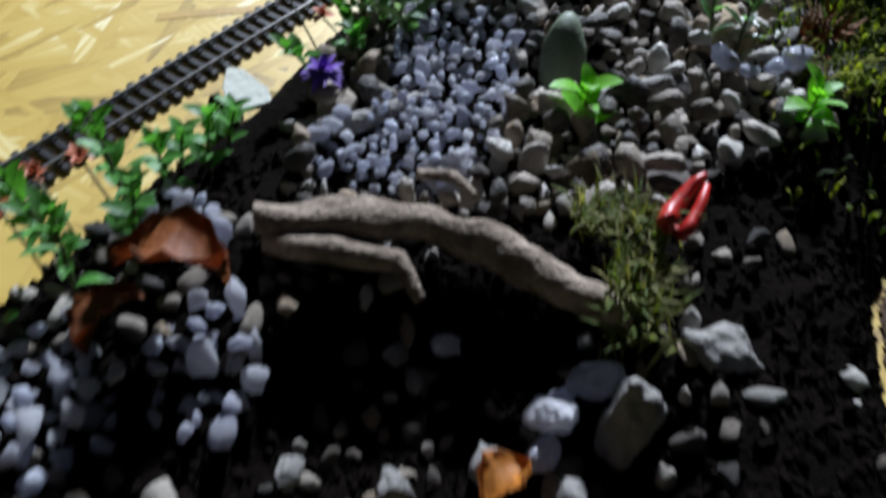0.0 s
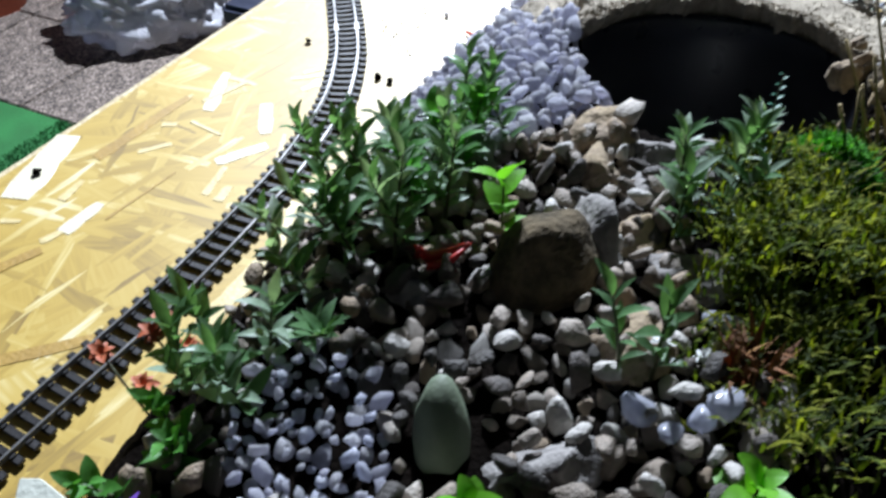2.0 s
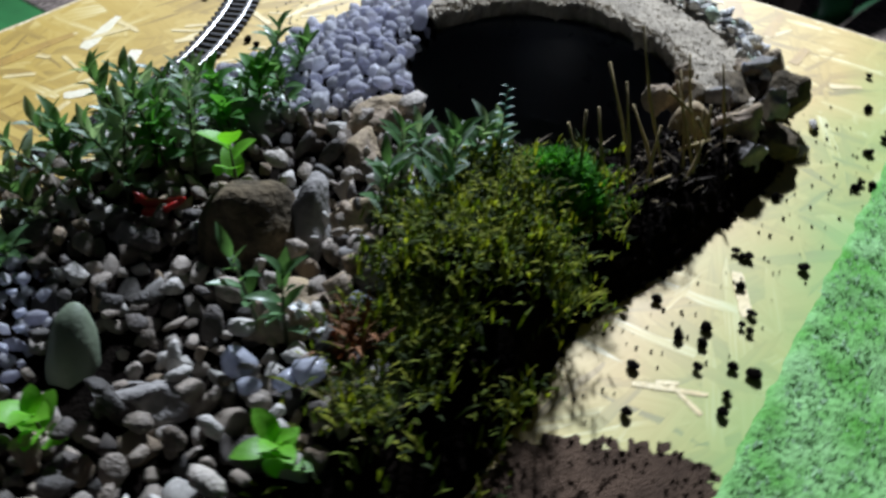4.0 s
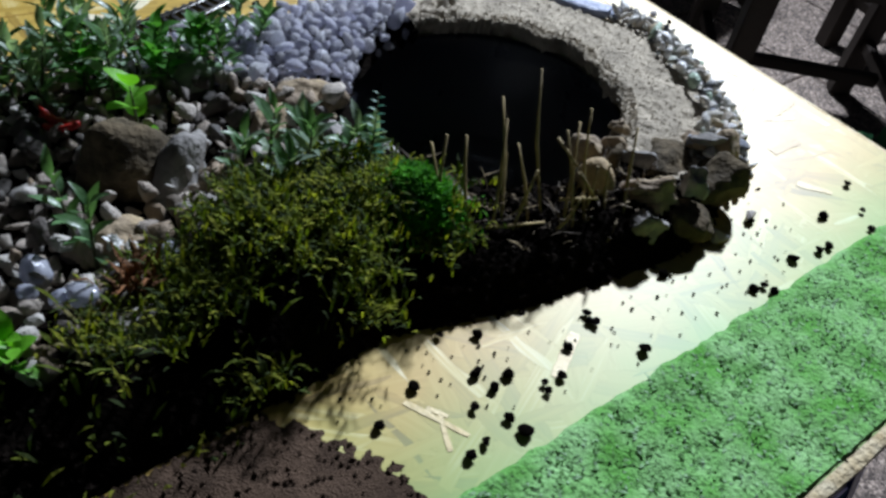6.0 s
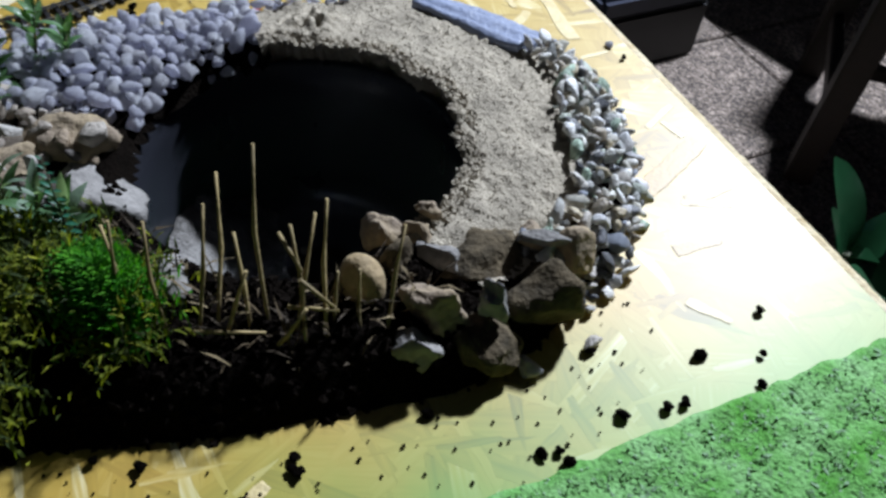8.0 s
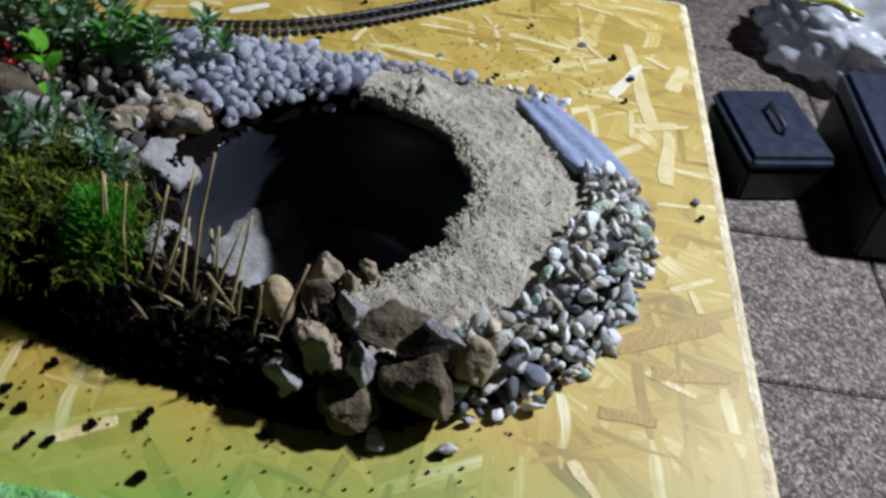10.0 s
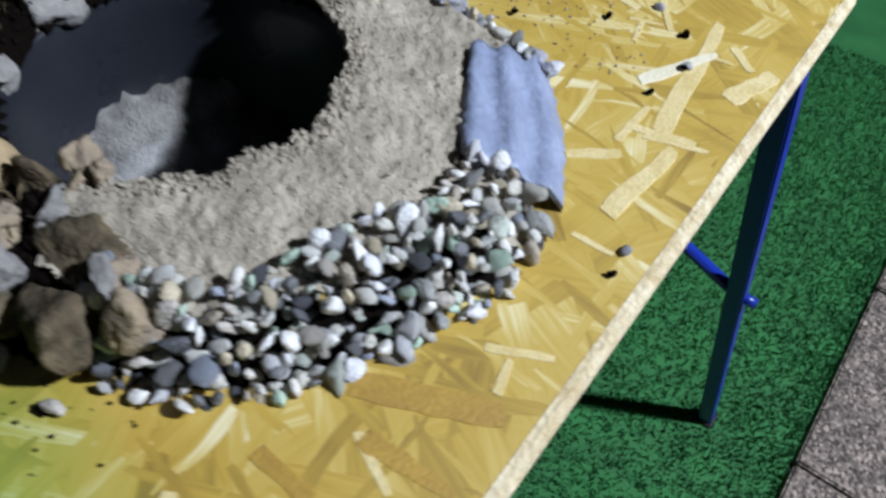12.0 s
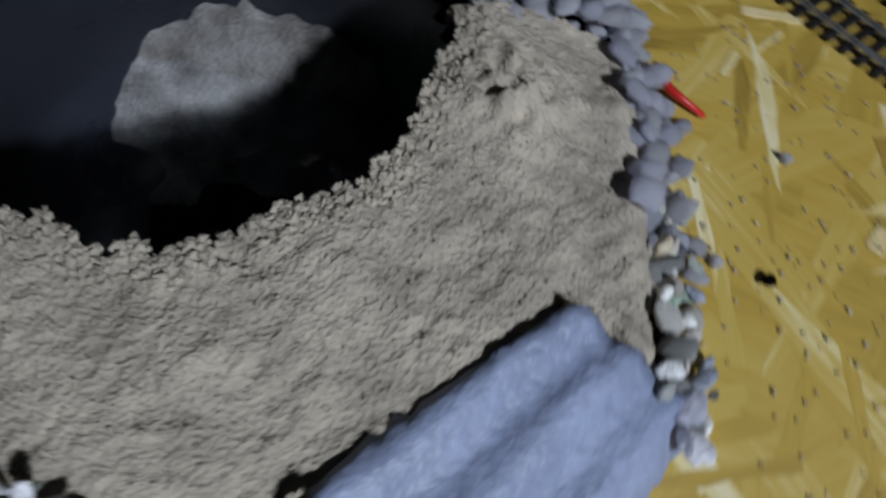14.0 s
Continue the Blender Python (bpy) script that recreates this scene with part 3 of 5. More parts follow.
def square_tube(p, q, half):
    """A square steel tube between two places."""
    bm = bmesh.new()
    d = (q - p).normalized()
    a = d.cross(Vector((*D1, 0))).normalized()
    c = d.cross(a)
    ends = [[bm.verts.new(e + half * (x * a + y * c)) for x, y in ((-1, -1), (1, -1), (1, 1), (-1, 1))] for e in (p, q)]
    bm.faces.new(ends[0][::-1]), bm.faces.new(ends[1])
    for k in range(4):
        bm.faces.new((ends[0][k], ends[0][(k + 1) % 4], ends[1][(k + 1) % 4], ends[1][k]))
    bmesh.ops.recalc_face_normals(bm, faces=bm.faces)
    bmesh.ops.bevel(bm, geom=bm.edges[:], offset=0.002, segments=2, affect="EDGES")
    return bm


for foot_b, top_b, inward in ((4.96, 4.42, -1), (FAR_SIDE - 0.46, FAR_SIDE + 0.08, 1)):
    for foot_a, top_a in ((-2.73, -1.95), (1.56, 0.8)):
        top, foot = plan(top_a, top_b, -0.075), plan(foot_a, foot_b)
        foot.z = 0.003
        world_part("leg", square_tube(foot, top, 0.0098), STEEL_BLUE, table)
        world_part("foot_cap", square_tube(foot - Vector((0, 0, 0.003)), foot + Vector((0, 0, 0.004)), 0.0135), BLACK, table)
        knot = foot.lerp(top, 0.52)
        rail_end = knot + Vector((*D2, 0)) * inward * 0.3 + Vector((0, 0, 0.12))
        world_part("brace", tube(bmesh.new(), [knot, rail_end], 0.007, 10), STEEL_BLUE, table)
        world_part("bolt", tube(bmesh.new(), [knot, knot - Vector((*D2, 0)) * inward * 0.022], 0.006, 10), STEEL_BLUE, table)
    world_part("crossbar", tube(bmesh.new(), [plan(-2.15, top_b, -0.13), plan(1.0, top_b, -0.13)], 0.011, 10), STEEL_BLUE, table)

# paving slabs beyond the turf
SLAB = 0.395
pave = empty("pavement", plan(0, 10, -3.6), "rows of rough exposed aggregate paving slabs", "pavement", kind="structure")
slab_meshes = []
for k in range(4):
    slab_meshes.append(mesh_of("slab", box(bmesh.new(), (-SLAB / 2 + 0.003, -SLAB / 2 + 0.003, -0.03), (SLAB / 2 - 0.003, SLAB / 2 - 0.003, 0), bevel=0.003), PAVE))
rnd = random.Random(2)
for i in range(-7, 8):
    for j in range(0, 12):
        p = plan(-4.79 + (i + 0.5) * SLAB / U, 5.62 + (j + 0.5) * SLAB / U)
        piece("slab", slab_meshes[(i + j) % 4], pave, Matrix.Translation((p.x, p.y, rnd.uniform(-0.0015, 0.0015))) @ ALONG @ Matrix.Rotation(rnd.choice((0, 1, 2, 3)) * math.pi / 2, 4, "Z"))

# artificial turf under the table
turf = link("turf", box(bmesh.new(), (-2.2, -2.9, -0.02), (0.2, 0, 0.0)), TURF, label="dark green artificial turf under the table", category="artificial turf", kind="structure")
turf.matrix_world = Matrix.Translation(Vector((*plan(0, 5.6).xy, -0.001))) @ ALONG
rnd = random.Random(8)
verts, faces = [], []
for k in range(45000):
    p = plan(rnd.uniform(-8, 0.9), 5.6 - rnd.random() ** 1.3 * 2.6)
    d = rnd.uniform(0, 6.28)
    w, h = Vector((math.cos(d), math.sin(d), 0)) * 0.0016, rnd.uniform(0.006, 0.013)
    base = Vector((p.x, p.y, -0.001))
    tip = base + Vector((rnd.uniform(-0.006, 0.006), rnd.uniform(-0.006, 0.006), h))
    n = len(verts)
    verts += [base - w, base + w, tip]
    faces.append((n, n + 1, n + 2))
me = bpy.data.meshes.new("turf_blades")
me.from_pydata(verts, [], faces)
me.materials.append(TURF)
tagged(new("turf_blades", me), "short green blades of artificial turf", "turf blades", kind="stuff")


# ---- railway track ----
TRACK = [(-2.1, -0.35), (-1.5, 0.47), (-1.1, 1.02), (-0.855, 1.365), (-0.55, 1.80), (-0.32, 2.125), (-0.09, 2.52), (0.02, 2.76), (0.105, 3.0), (0.145, 3.25), (0.155, 3.45), (0.145, 3.8), (0.12, 4.1), (0.04, 4.4)]


def spline(points, step):
    """Points at even steps along a smooth line through the given ones."""
    P = [Vector(p) for p in points]
    fine = []
    for i in range(len(P) - 1):
        p0, p1, p2, p3 = P[max(i - 1, 0)], P[i], P[i + 1], P[min(i + 2, len(P) - 1)]
        for k in range(24):
            t = k / 24
            fine.append(0.5 * ((2 * p1) + (p2 - p0) * t + (2 * p0 - 5 * p1 + 4 * p2 - p3) * t * t + (3 * p1 - p0 - 3 * p2 + p3) * t ** 3))
    fine.append(P[-1])
    out, need = [fine[0]], step
    for a, b in zip(fine, fine[1:]):
        d = (b - a).length
        while d >= need:
            a = a.lerp(b, need / d)
            d = (b - a).length
            out.append(a)
            need = step
        need -= d
    return out


line = spline(TRACK, 0.042)
track = empty("railway_track", at(0, 2.5), "curved model railway track with nickel rails on black sleepers", "track")
bm = box(bmesh.new(), (-0.0150, -0.0019, 0.0), (0.0150, 0.0019, 0.0022), bevel=0.0004)
for s in (-1, 1):
    for o in (-0.0018, 0.0018):
        box(bm, (s * 0.00825 + o - 0.0007, -0.0013, 0.0022), (s * 0.00825 + o + 0.0007, 0.0013, 0.0032))
sleeper_mesh = mesh_of("sleeper", bm, SLEEPER)
for k, p in enumerate(line):
    d = (line[min(k + 1, len(line) - 1)] - line[max(k - 1, 0)]).normalized()
    m = Matrix(((d.y, d.x, 0, 0), (-d.x, d.y, 0, 0), (0, 0, 1, 0), (0, 0, 0, 1)))
    piece("sleeper", sleeper_mesh, track, Matrix.Translation(at(p.x, p.y, 0.004)) @ m)
joint_at = min(range(len(line)), key=lambda k: (line[k] - Vector((0.15, 3.55))).length)
for s in (-1, 1):
    for lo, hi in ((0, joint_at), (joint_at, len(line) - 1)):
        bm = bmesh.new()
        profile = [(-0.0011, 0.0022), (0.0011, 0.0022), (0.0011, 0.0028), (0.0004, 0.0032), (0.0005, 0.0040), (0.0006, 0.0047), (-0.0006, 0.0047), (-0.0005, 0.0040), (-0.0004, 0.0032), (-0.0011, 0.0028)]
        rings = []
        for k in range(lo, hi + 1):
            d = (line[min(k + 1, len(line) - 1)] - line[max(k - 1, 0)]).normalized()
            side = Vector((d.y, -d.x))
            rings.append([bm.verts.new(Vector((*(line[k] * U + side * (s * 0.00825 + x)), TOP + 0.0008 + z))) for x, z in profile])
        for r0, r1 in zip(rings, rings[1:]):
            for k in range(len(profile)):
                bm.faces.new((r0[k], r0[(k + 1) % len(profile)], r1[(k + 1) % len(profile)], r1[k]))
        ob = part("rail", bm, RAIL, track, "worn nickel silver rail")
        ob.matrix_parent_inverse = Matrix.Translation(-track.location)
    d = (line[joint_at + 1] - line[joint_at]).normalized()
    m = Matrix(((d.y, d.x, 0, 0), (-d.x, d.y, 0, 0), (0, 0, 1, 0), (0, 0, 0, 1)))
    bm = box(bmesh.new(), (s * 0.00825 - 0.002, -0.006, 0.002), (s * 0.00825 + 0.002, 0.006, 0.0042), bevel=0.0004)
    ob = part("rail_joiner", bm, RAIL, track)
    ob.matrix_parent_inverse = Matrix.Translation(-track.location)
    ob.matrix_basis = Matrix.Translation(at(*line[joint_at], 0.004)) @ m


# ---- mound ----
def heightfield(name, zone, mat, label, category, step=0.025, lift=None, inner=0.005):
    bm = bmesh.new()
    seen = {}
    def vert(i, j):
        if (i, j) not in seen:
            u, v = i * step, j * step
            seen[i, j] = bm.verts.new(at(u, v, ground(u, v) + (lift(u, v) if lift else 0)))
        return seen[i, j]
    for i in range(int(-1.3 / step), int(2.5 / step)):
        for j in range(int(-0.2 / step), int(4.1 / step)):
            u, v = (i + 0.5) * step, (j + 0.5) * step
            if math.hypot(u - POND[0], v - POND[1]) < POND[2] - inner or not zone(u, v) or edge_distance(u, v) < -0.04:
                continue
            bm.faces.new((vert(i, j), vert(i + 1, j), vert(i + 1, j + 1), vert(i, j + 1)))
    return link(name, bm, mat, None, label, category, smooth=True)


def pond_angle(u, v):
    return math.degrees(math.atan2(v - POND[1], u - POND[0]))


def in_sand(u, v, grow=0.0):
    a = pond_angle(u, v) + 5 * noise.noise(Vector((u * 5, v * 5, 9)))
    if a < 62 and edge_distance(u, v) < 0.17 + grow * 0.004 + 0.05 * noise.noise(Vector((u * 9, v * 9, 3))):
        return False
    return -12 - grow < a < 146 + grow and math.hypot(u - POND[0], v - POND[1]) < 1.1


def sand_lift(u, v):
    """Crumbly lumps, finer ones on larger ones."""
    h = 0.010 + 0.012 * noise.noise(Vector((u * 9, v * 9, 2)))
    h += 0.015 * abs(noise.noise(Vector((u * 26, v * 26, 5)))) + 0.011 * abs(noise.noise(Vector((u * 55, v * 55, 1)))) + 0.004 * noise.noise(Vector((u * 110, v * 110, 8)))
    h += 0.05 * smooth(0.14, 0.0, math.hypot(u - 1.02, v - 3.3)) * (0.6 + noise.noise(Vector((u * 30, v * 30, 7))))
    r = math.hypot(u - POND[0], v - POND[1])
    h += 0.07 * smooth(POND[2] + 0.035, POND[2] - 0.01, r)   # no sag at the bowl: the sand hangs over its rim
    if 70 < pond_angle(u, v) < 104 and edge_distance(u, v) < 0.265:
        return -0.04   # the bed of the slate
    return h * (1 if edge_distance(u, v) > 0.1 else 0.3)


def sand_rim(a):
    """Radius of the sand's ragged edge over the bowl."""
    c, s = math.cos(a), math.sin(a)
    return POND[2] - 0.004 + 0.035 * noise.noise(Vector((c * 4, s * 4, 1))) + 0.02 * noise.noise(Vector((c * 13, s * 13, 4))) + 0.012 * noise.noise(Vector((c * 34, s * 34, 6)))


def soil_lift(u, v):
    return 0.012 * noise.noise(Vector((u * 30, v * 30, 2))) + 0.008 * noise.noise(Vector((u * 60, v * 60, 4)))


heightfield("soil_mound", lambda u, v: not in_sand(u, v, -4), SHADED_SOIL, "mound of dark garden soil on the board, blackened and widened to take in shade", "soil", lift=soil_lift)
def open_sand(u, v):
    return in_sand(u, v) and math.hypot(u - POND[0], v - POND[1]) > sand_rim(math.atan2(v - POND[1], u - POND[0])) + 0.006


sand_bank = heightfield("sand_bank", open_sand, SAND, "bank of pale coarse sand beside the pond", "sand", step=0.009, lift=sand_lift, inner=0.06)
# the crumbling edge that overhangs the bowl
bm = bmesh.new()
rows = []
for k in range(0, 321):
    a = radians(-14 + k * 0.5)
    e = sand_rim(a)
    row = []
    for out_, down in ((0.024, 0.002), (0.008, -0.001), (0.0, 0.012), (0.006, 0.03), (0.022, 0.05), (0.04, 0.1)):
        w = 0.008 * noise.noise(Vector((math.cos(a) * 30, math.sin(a) * 30, down * 40))) if down > 0.005 else 0
        u, v = POND[0] + (e + out_ + w) * math.cos(a), POND[1] + (e + out_ + w) * math.sin(a)
        row.append(bm.verts.new(at(u, v, ground(u, v) + sand_lift(u, v) - down)))
    rows.append(row)
for a, b in zip(rows, rows[1:]):
    for k in range(5):
        bm.faces.new((a[k], a[k + 1], b[k + 1], b[k])).smooth = True
bmesh.ops.recalc_face_normals(bm, faces=bm.faces)
part("overhang", bm, SAND, sand_bank)


def crumbs(name, count, region, box4, sizes, mat, label, lift, seed):
    """Loose grains lying on a surface, joined."""
    r = random.Random(seed)
    verts, faces = [], []
    while len(faces) < count * 8:
        u, v = r.uniform(box4[0], box4[2]), r.uniform(box4[1], box4[3])
        if not region(u, v):
            continue
        s = r.uniform(*sizes) * U / 2
        m = turned(at(u, v, lift(u, v)), r, s)
        n = len(verts)
        verts += [m @ (Vector(q) * r.uniform(0.6, 1.2)) for q in ((1, 0, 0), (-1, 0, 0), (0, 1, 0), (0, -1, 0), (0, 0, 0.8), (0, 0, -0.8))]
        faces += [tuple(n + i for i in f) for f in ((0, 2, 4), (2, 1, 4), (1, 3, 4), (3, 0, 4), (2, 0, 5), (1, 2, 5), (3, 1, 5), (0, 3, 5))]
    me = bpy.data.meshes.new(name)
    me.from_pydata(verts, [], faces)
    me.materials.append(mat)
    return tagged(new(name, me), label, "grains", kind="stuff")


crumbs("sand_grains", 5000, lambda u, v: in_sand(u, v) and edge_distance(u, v) > 0.12 and sand_lift(u, v) > 0 and math.hypot(u - POND[0], v - POND[1]) > POND[2], (0.7, 2.6, 2.3, 3.75), (0.003, 0.010), SAND,
       "loose coarse grains of pale sand", lambda u, v: ground(u, v) + sand_lift(u, v) - 0.001, 31)
crumbs("sand_lumps", 900, lambda u, v: in_sand(u, v) and -0.008 < math.hypot(u - POND[0], v - POND[1]) - sand_rim(math.atan2(v - POND[1], u - POND[0])) < 0.05, (0.8, 2.6, 2.0, 3.4), (0.010, 0.026), SAND,
       "lumps of pale sand crumbling over the bowl's rim", lambda u, v: ground(u, v) + sand_lift(u, v), 36)
crumbs("soil_crumbs", 5000, lambda u, v: not in_sand(u, v) and edge_distance(u, v) > -0.03 and math.hypot(u - POND[0], v - POND[1]) > POND[2] and (v < 1.2 or u > 1.1), (-0.9, 0.2, 2.4, 2.8), (0.012, 0.045), CLOD,
       "crumbs of dark soil on the mound", lambda u, v: ground(u, v) + soil_lift(u, v), 32)
crumbs("soil_bits", 150, lambda u, v: -0.28 < edge_distance(u, v) < -0.01 and random.random() < 0.4 + edge_distance(u, v) * 1.2, (0.9, 0.9, 2.5, 3.0), (0.005, 0.015), CLOD,
       "small crumbs of soil spilt on the board", lambda u, v: 0.004, 33)
def spill(u, v):
    """Thickness of the brown soil spilt beside the mound (under 0: bare board)."""
    d = edge_distance(u, v)
    n = noise.noise(Vector((u * 5, v * 5, 31))) + 0.5 * noise.noise(Vector((u * 14, v * 14, 33)))
    n += 0.3 * noise.noise(Vector((u * 30, v * 30, 37)))
    k = smooth(1.64, 1.28, v + 0.12 * n) * smooth(-0.52, -0.28, d + 0.12 * n) * (u > 0.6)
    return -0.010 + 0.024 * k * (1 + 0.6 * n) + 0.003 * noise.noise(Vector((u * 45, v * 45, 35)))


bm = bmesh.new()
seen = {}
for i in range(50, 170):
    for j in range(20, 135):
        u, v = i * 0.0125, j * 0.0125
        if v < 1.7 and -0.6 < edge_distance(u, v) < 0.03 and spill(u, v) > -0.004:
            corner = []
            for q in ((i, j), (i + 1, j), (i + 1, j + 1), (i, j + 1)):
                if q not in seen:
                    seen[q] = bm.verts.new(at(q[0] * 0.0125, q[1] * 0.0125, max(spill(q[0] * 0.0125, q[1] * 0.0125), -0.004)))
                corner.append(seen[q])
            bm.faces.new(corner).smooth = True
bmesh.ops.recalc_face_normals(bm, faces=bm.faces)
link("spilt_soil", bm, SPILL, label="thin drift of dry brown soil on the board", category="soil")
crumbs("soil_spill", 700, lambda u, v: edge_distance(u, v) < 0.02 and spill(u, v) > 0.0, (0.7, 0.4, 2.0, 1.65), (0.006, 0.02), SPILL,
       "loose crumbs of dry brown soil on the board", lambda u, v: 0.004 + max(spill(u, v), 0), 35)
crumbs("spilt_sand", 250, lambda u, v: edge_distance(u, v) < -0.01, (0.3, 3.3, 1.1, 4.2), (0.004, 0.014), SAND,
       "grains of sand spilt on the board", lambda u, v: 0.003, 34)

# pond: a grey plastic bowl sunk through the board, sand on its floor, water
bm = bmesh.new()
rows = []
for r, h in ((0.5, 0.085), (0.485, 0.1), (0.475, 0.08), (0.47, 0.0), (0.46, -0.3), (0.43, -0.5), (0.38, -0.58), (0.2, -0.61), (0.01, -0.61)):
    rows.append([bm.verts.new(at(POND[0] + r * math.cos(k * math.pi / 32), POND[1] + r * math.sin(k * math.pi / 32), h)) for k in range(64)])
for a, b in zip(rows, rows[1:]):
    for k in range(64):
        bm.faces.new((a[k], a[(k + 1) % 64], b[(k + 1) % 64], b[k]))
bm.faces.new(rows[-1])
bmesh.ops.solidify(bm, geom=bm.faces[:], thickness=-0.0025)
link("pond_bowl", bm, BOWL, label="round grey plastic bowl sunk through the board as a pond", category="bowl", smooth=True)


def sand_floor(r, k):
    """The sand in the bowl: banked up against the wall away from the lamp."""
    x, y = r * math.cos(k), r * math.sin(k)
    return -0.62 + 0.37 * smooth(0.06, 0.46, -(0.75 * x + 0.66 * y)) + 0.03 * noise.noise(Vector((x * 9, y * 9, 3))) + 0.045 * noise.noise(Vector((x * 24, y * 24, 3))) * smooth(0.2, 0.45, r)


bm = bmesh.new()
rows = []
for i in range(14):
    r = 0.002 + 0.454 * i / 13
    rows.append([bm.verts.new(at(POND[0] + r * math.cos(k * math.pi / 60), POND[1] + r * math.sin(k * math.pi / 60), sand_floor(r, k * math.pi / 60))) for k in range(120)])
for a, b in zip(rows, rows[1:]):
    for k in range(120):
        bm.faces.new((a[k], a[(k + 1) % 120], b[(k + 1) % 120], b[k]))
link("pond_sand", bm, WET_SAND, label="wet sand banked against the bowl's wall", category="sand", smooth=True)
bm = bmesh.new()
bmesh.ops.create_circle(bm, cap_ends=True, segments=96, radius=0.452 * U)
water = link("water", bm, WATER, label="still clear water in the pond bowl", category="water", kind="structure")
water.location = at(POND[0], POND[1], -0.36)
water.visible_shadow = False


# ---- stones ----
def variants(name, mat, seeds, subdiv=2, rough=0.22, shape=(1.0, 0.8, 0.62), sharp=0.0):
    out = []
    for s in seeds:
        r = random.Random(s)
        out.append(mesh_of(name, stone_bm(s, [a * r.uniform(0.75, 1.25) for a in shape], subdiv, rough, sharp=sharp), mat))
    return out


def scatter(parent, name, meshes, region, box4, sizes, count, seed, layers=1, sink=0.25, packing=0.74, single=10 ** 6, stuff_label="", rest=None):
    """Drop stones over a region of the plan until it is full: the first ones as pieces of their own, the rest joined."""
    rnd = random.Random(seed)
    placed, made = [], 0
    verts, faces = [], []
    cell = {}
    for layer in range(layers):
        tries = 0
        target = count[layer]
        got = 0
        here = {}
        while got < target and tries < target * 40:
            tries += 1
            u, v = rnd.uniform(box4[0], box4[2]), rnd.uniform(box4[1], box4[3])
            if not region(u, v):
                continue
            s = rnd.uniform(*sizes) * (1 if rnd.random() < 0.85 else 1.3)
            key = int(u / 0.12), int(v / 0.12)
            near = [q for i in (-1, 0, 1) for j in (-1, 0, 1) for q in here.get((key[0] + i, key[1] + j), ())]
            if any(math.hypot(u - a, v - b) < packing * (s + c) / 2 for a, b, c in near):
                continue
            here.setdefault(key, []).append((u, v, s))
            got += 1
            z = ground(u, v) + s * (0.36 - sink) + layer * 0.045
            m = Matrix.LocRotScale(at(u, v, z), Euler((rnd.uniform(-1.1, 1.1), rnd.uniform(-1.1, 1.1), rnd.uniform(0, 6.28))), Vector((s * U,) * 3))
            me = rnd.choice(meshes)
            if made < single:
                piece(name, me, parent, m)
                made += 1
            else:
                n = len(verts)
                verts += [m @ q.co for q in me.vertices]
                faces += [tuple(n + i for i in f.vertices) for f in me.polygons]
    if verts:
        me = bpy.data.meshes.new(rest or name)
        me.from_pydata(verts, [], faces)
        me.materials.append(meshes[0].materials[0])
        for f in me.polygons:
            f.use_smooth = True
        tagged(new(rest or name, me), stuff_label, "gravel", kind="stuff")


def border(u, v):
    d = edge_distance(u, v)
    a = pond_angle(u, v)
    wide = 0.23 + 0.05 * noise.noise(Vector((u * 4, v * 4, 0)))
    if 72 < a < 103:
        return False
    if a > 96 or a < -22:
        wide = 0.09
    return 3 < a < 124 and -0.01 < d < wide


pebbles = variants("stone", PEBBLE, range(20, 44), 2, 0.28, (1.15, 0.76, 0.6), sharp=1.0)
edge_stones = empty("pebble_border", at(2.0, 3.6), "border of mixed grey and tan river pebbles round the sand", "pebbles")
scatter(edge_stones, "stone", pebbles, border, (0.5, 2.3, 2.5, 4.1), (0.036, 0.084), (520, 330), 4, layers=2, packing=0.48, single=300, stuff_label="small mixed pebbles filling the border", rest="pebbles")


def quartz_bank(u, v):
    a, d, r = pond_angle(u, v), edge_distance(u, v), math.hypot(u - POND[0], v - POND[1])
    a = a % 360
    if 118 < a < 146:
        return -0.01 < d < 0.12
    return 138 < a < 207 and r > 0.47 and d > -0.01 and u > 0.28 + 0.05 * noise.noise(Vector((u * 7, v * 7, 0)))


quartz = variants("stone", WHITE_STONE, range(40, 54), 2, 0.25, sharp=0.7)
bank = empty("white_gravel_bank", at(0.65, 2.9), "bank of white quartz gravel piled against the pond", "gravel")
scatter(bank, "stone", quartz, quartz_bank, (0.2, 2.3, 1.1, 3.7), (0.05, 0.095), (300, 240), 6, layers=2, packing=0.52)


def in_quartz_heap(u, v):
    return math.hypot((u - 0.06) / 0.16, (v - 1.5) / 0.28) < 1 or math.hypot((u + 0.06) / 0.2, (v - 1.2) / 0.14) < 1


def gravel_bed(u, v):
    d = edge_distance(u, v)
    left = -0.28 + 0.10 * smooth(1.2, 2.2, v) * 2
    right = 0.98 + 0.06 * noise.noise(Vector((u * 5, v * 5, 1))) - 0.5 * smooth(1.4, 1.0, v)
    if math.hypot(u - 0.335, v - 1.46) < 0.1 or math.hypot(u - 0.61, v - 1.93) < 0.15 or in_quartz_heap(u, v):
        return False   # kept clear for the standing stone and the boulder
    return d > 0.1 and left < u < right and 0.98 < v < 2.5 and math.hypot(u - POND[0], v - POND[1]) > 0.5


grey = variants("stone", GRAVEL, range(60, 76), 2, 0.2, sharp=1.0)
bed = empty("gravel_bed", at(0.4, 1.6), "bed of grey and tan gravel on the mound", "gravel")
scatter(bed, "stone", grey, gravel_bed, (-0.4, 1.0, 1.1, 2.5), (0.045, 0.105), (440, 230), 9, layers=2, packing=0.62, single=300, stuff_label="loose grey and tan gravel on dark soil", rest="gravel")


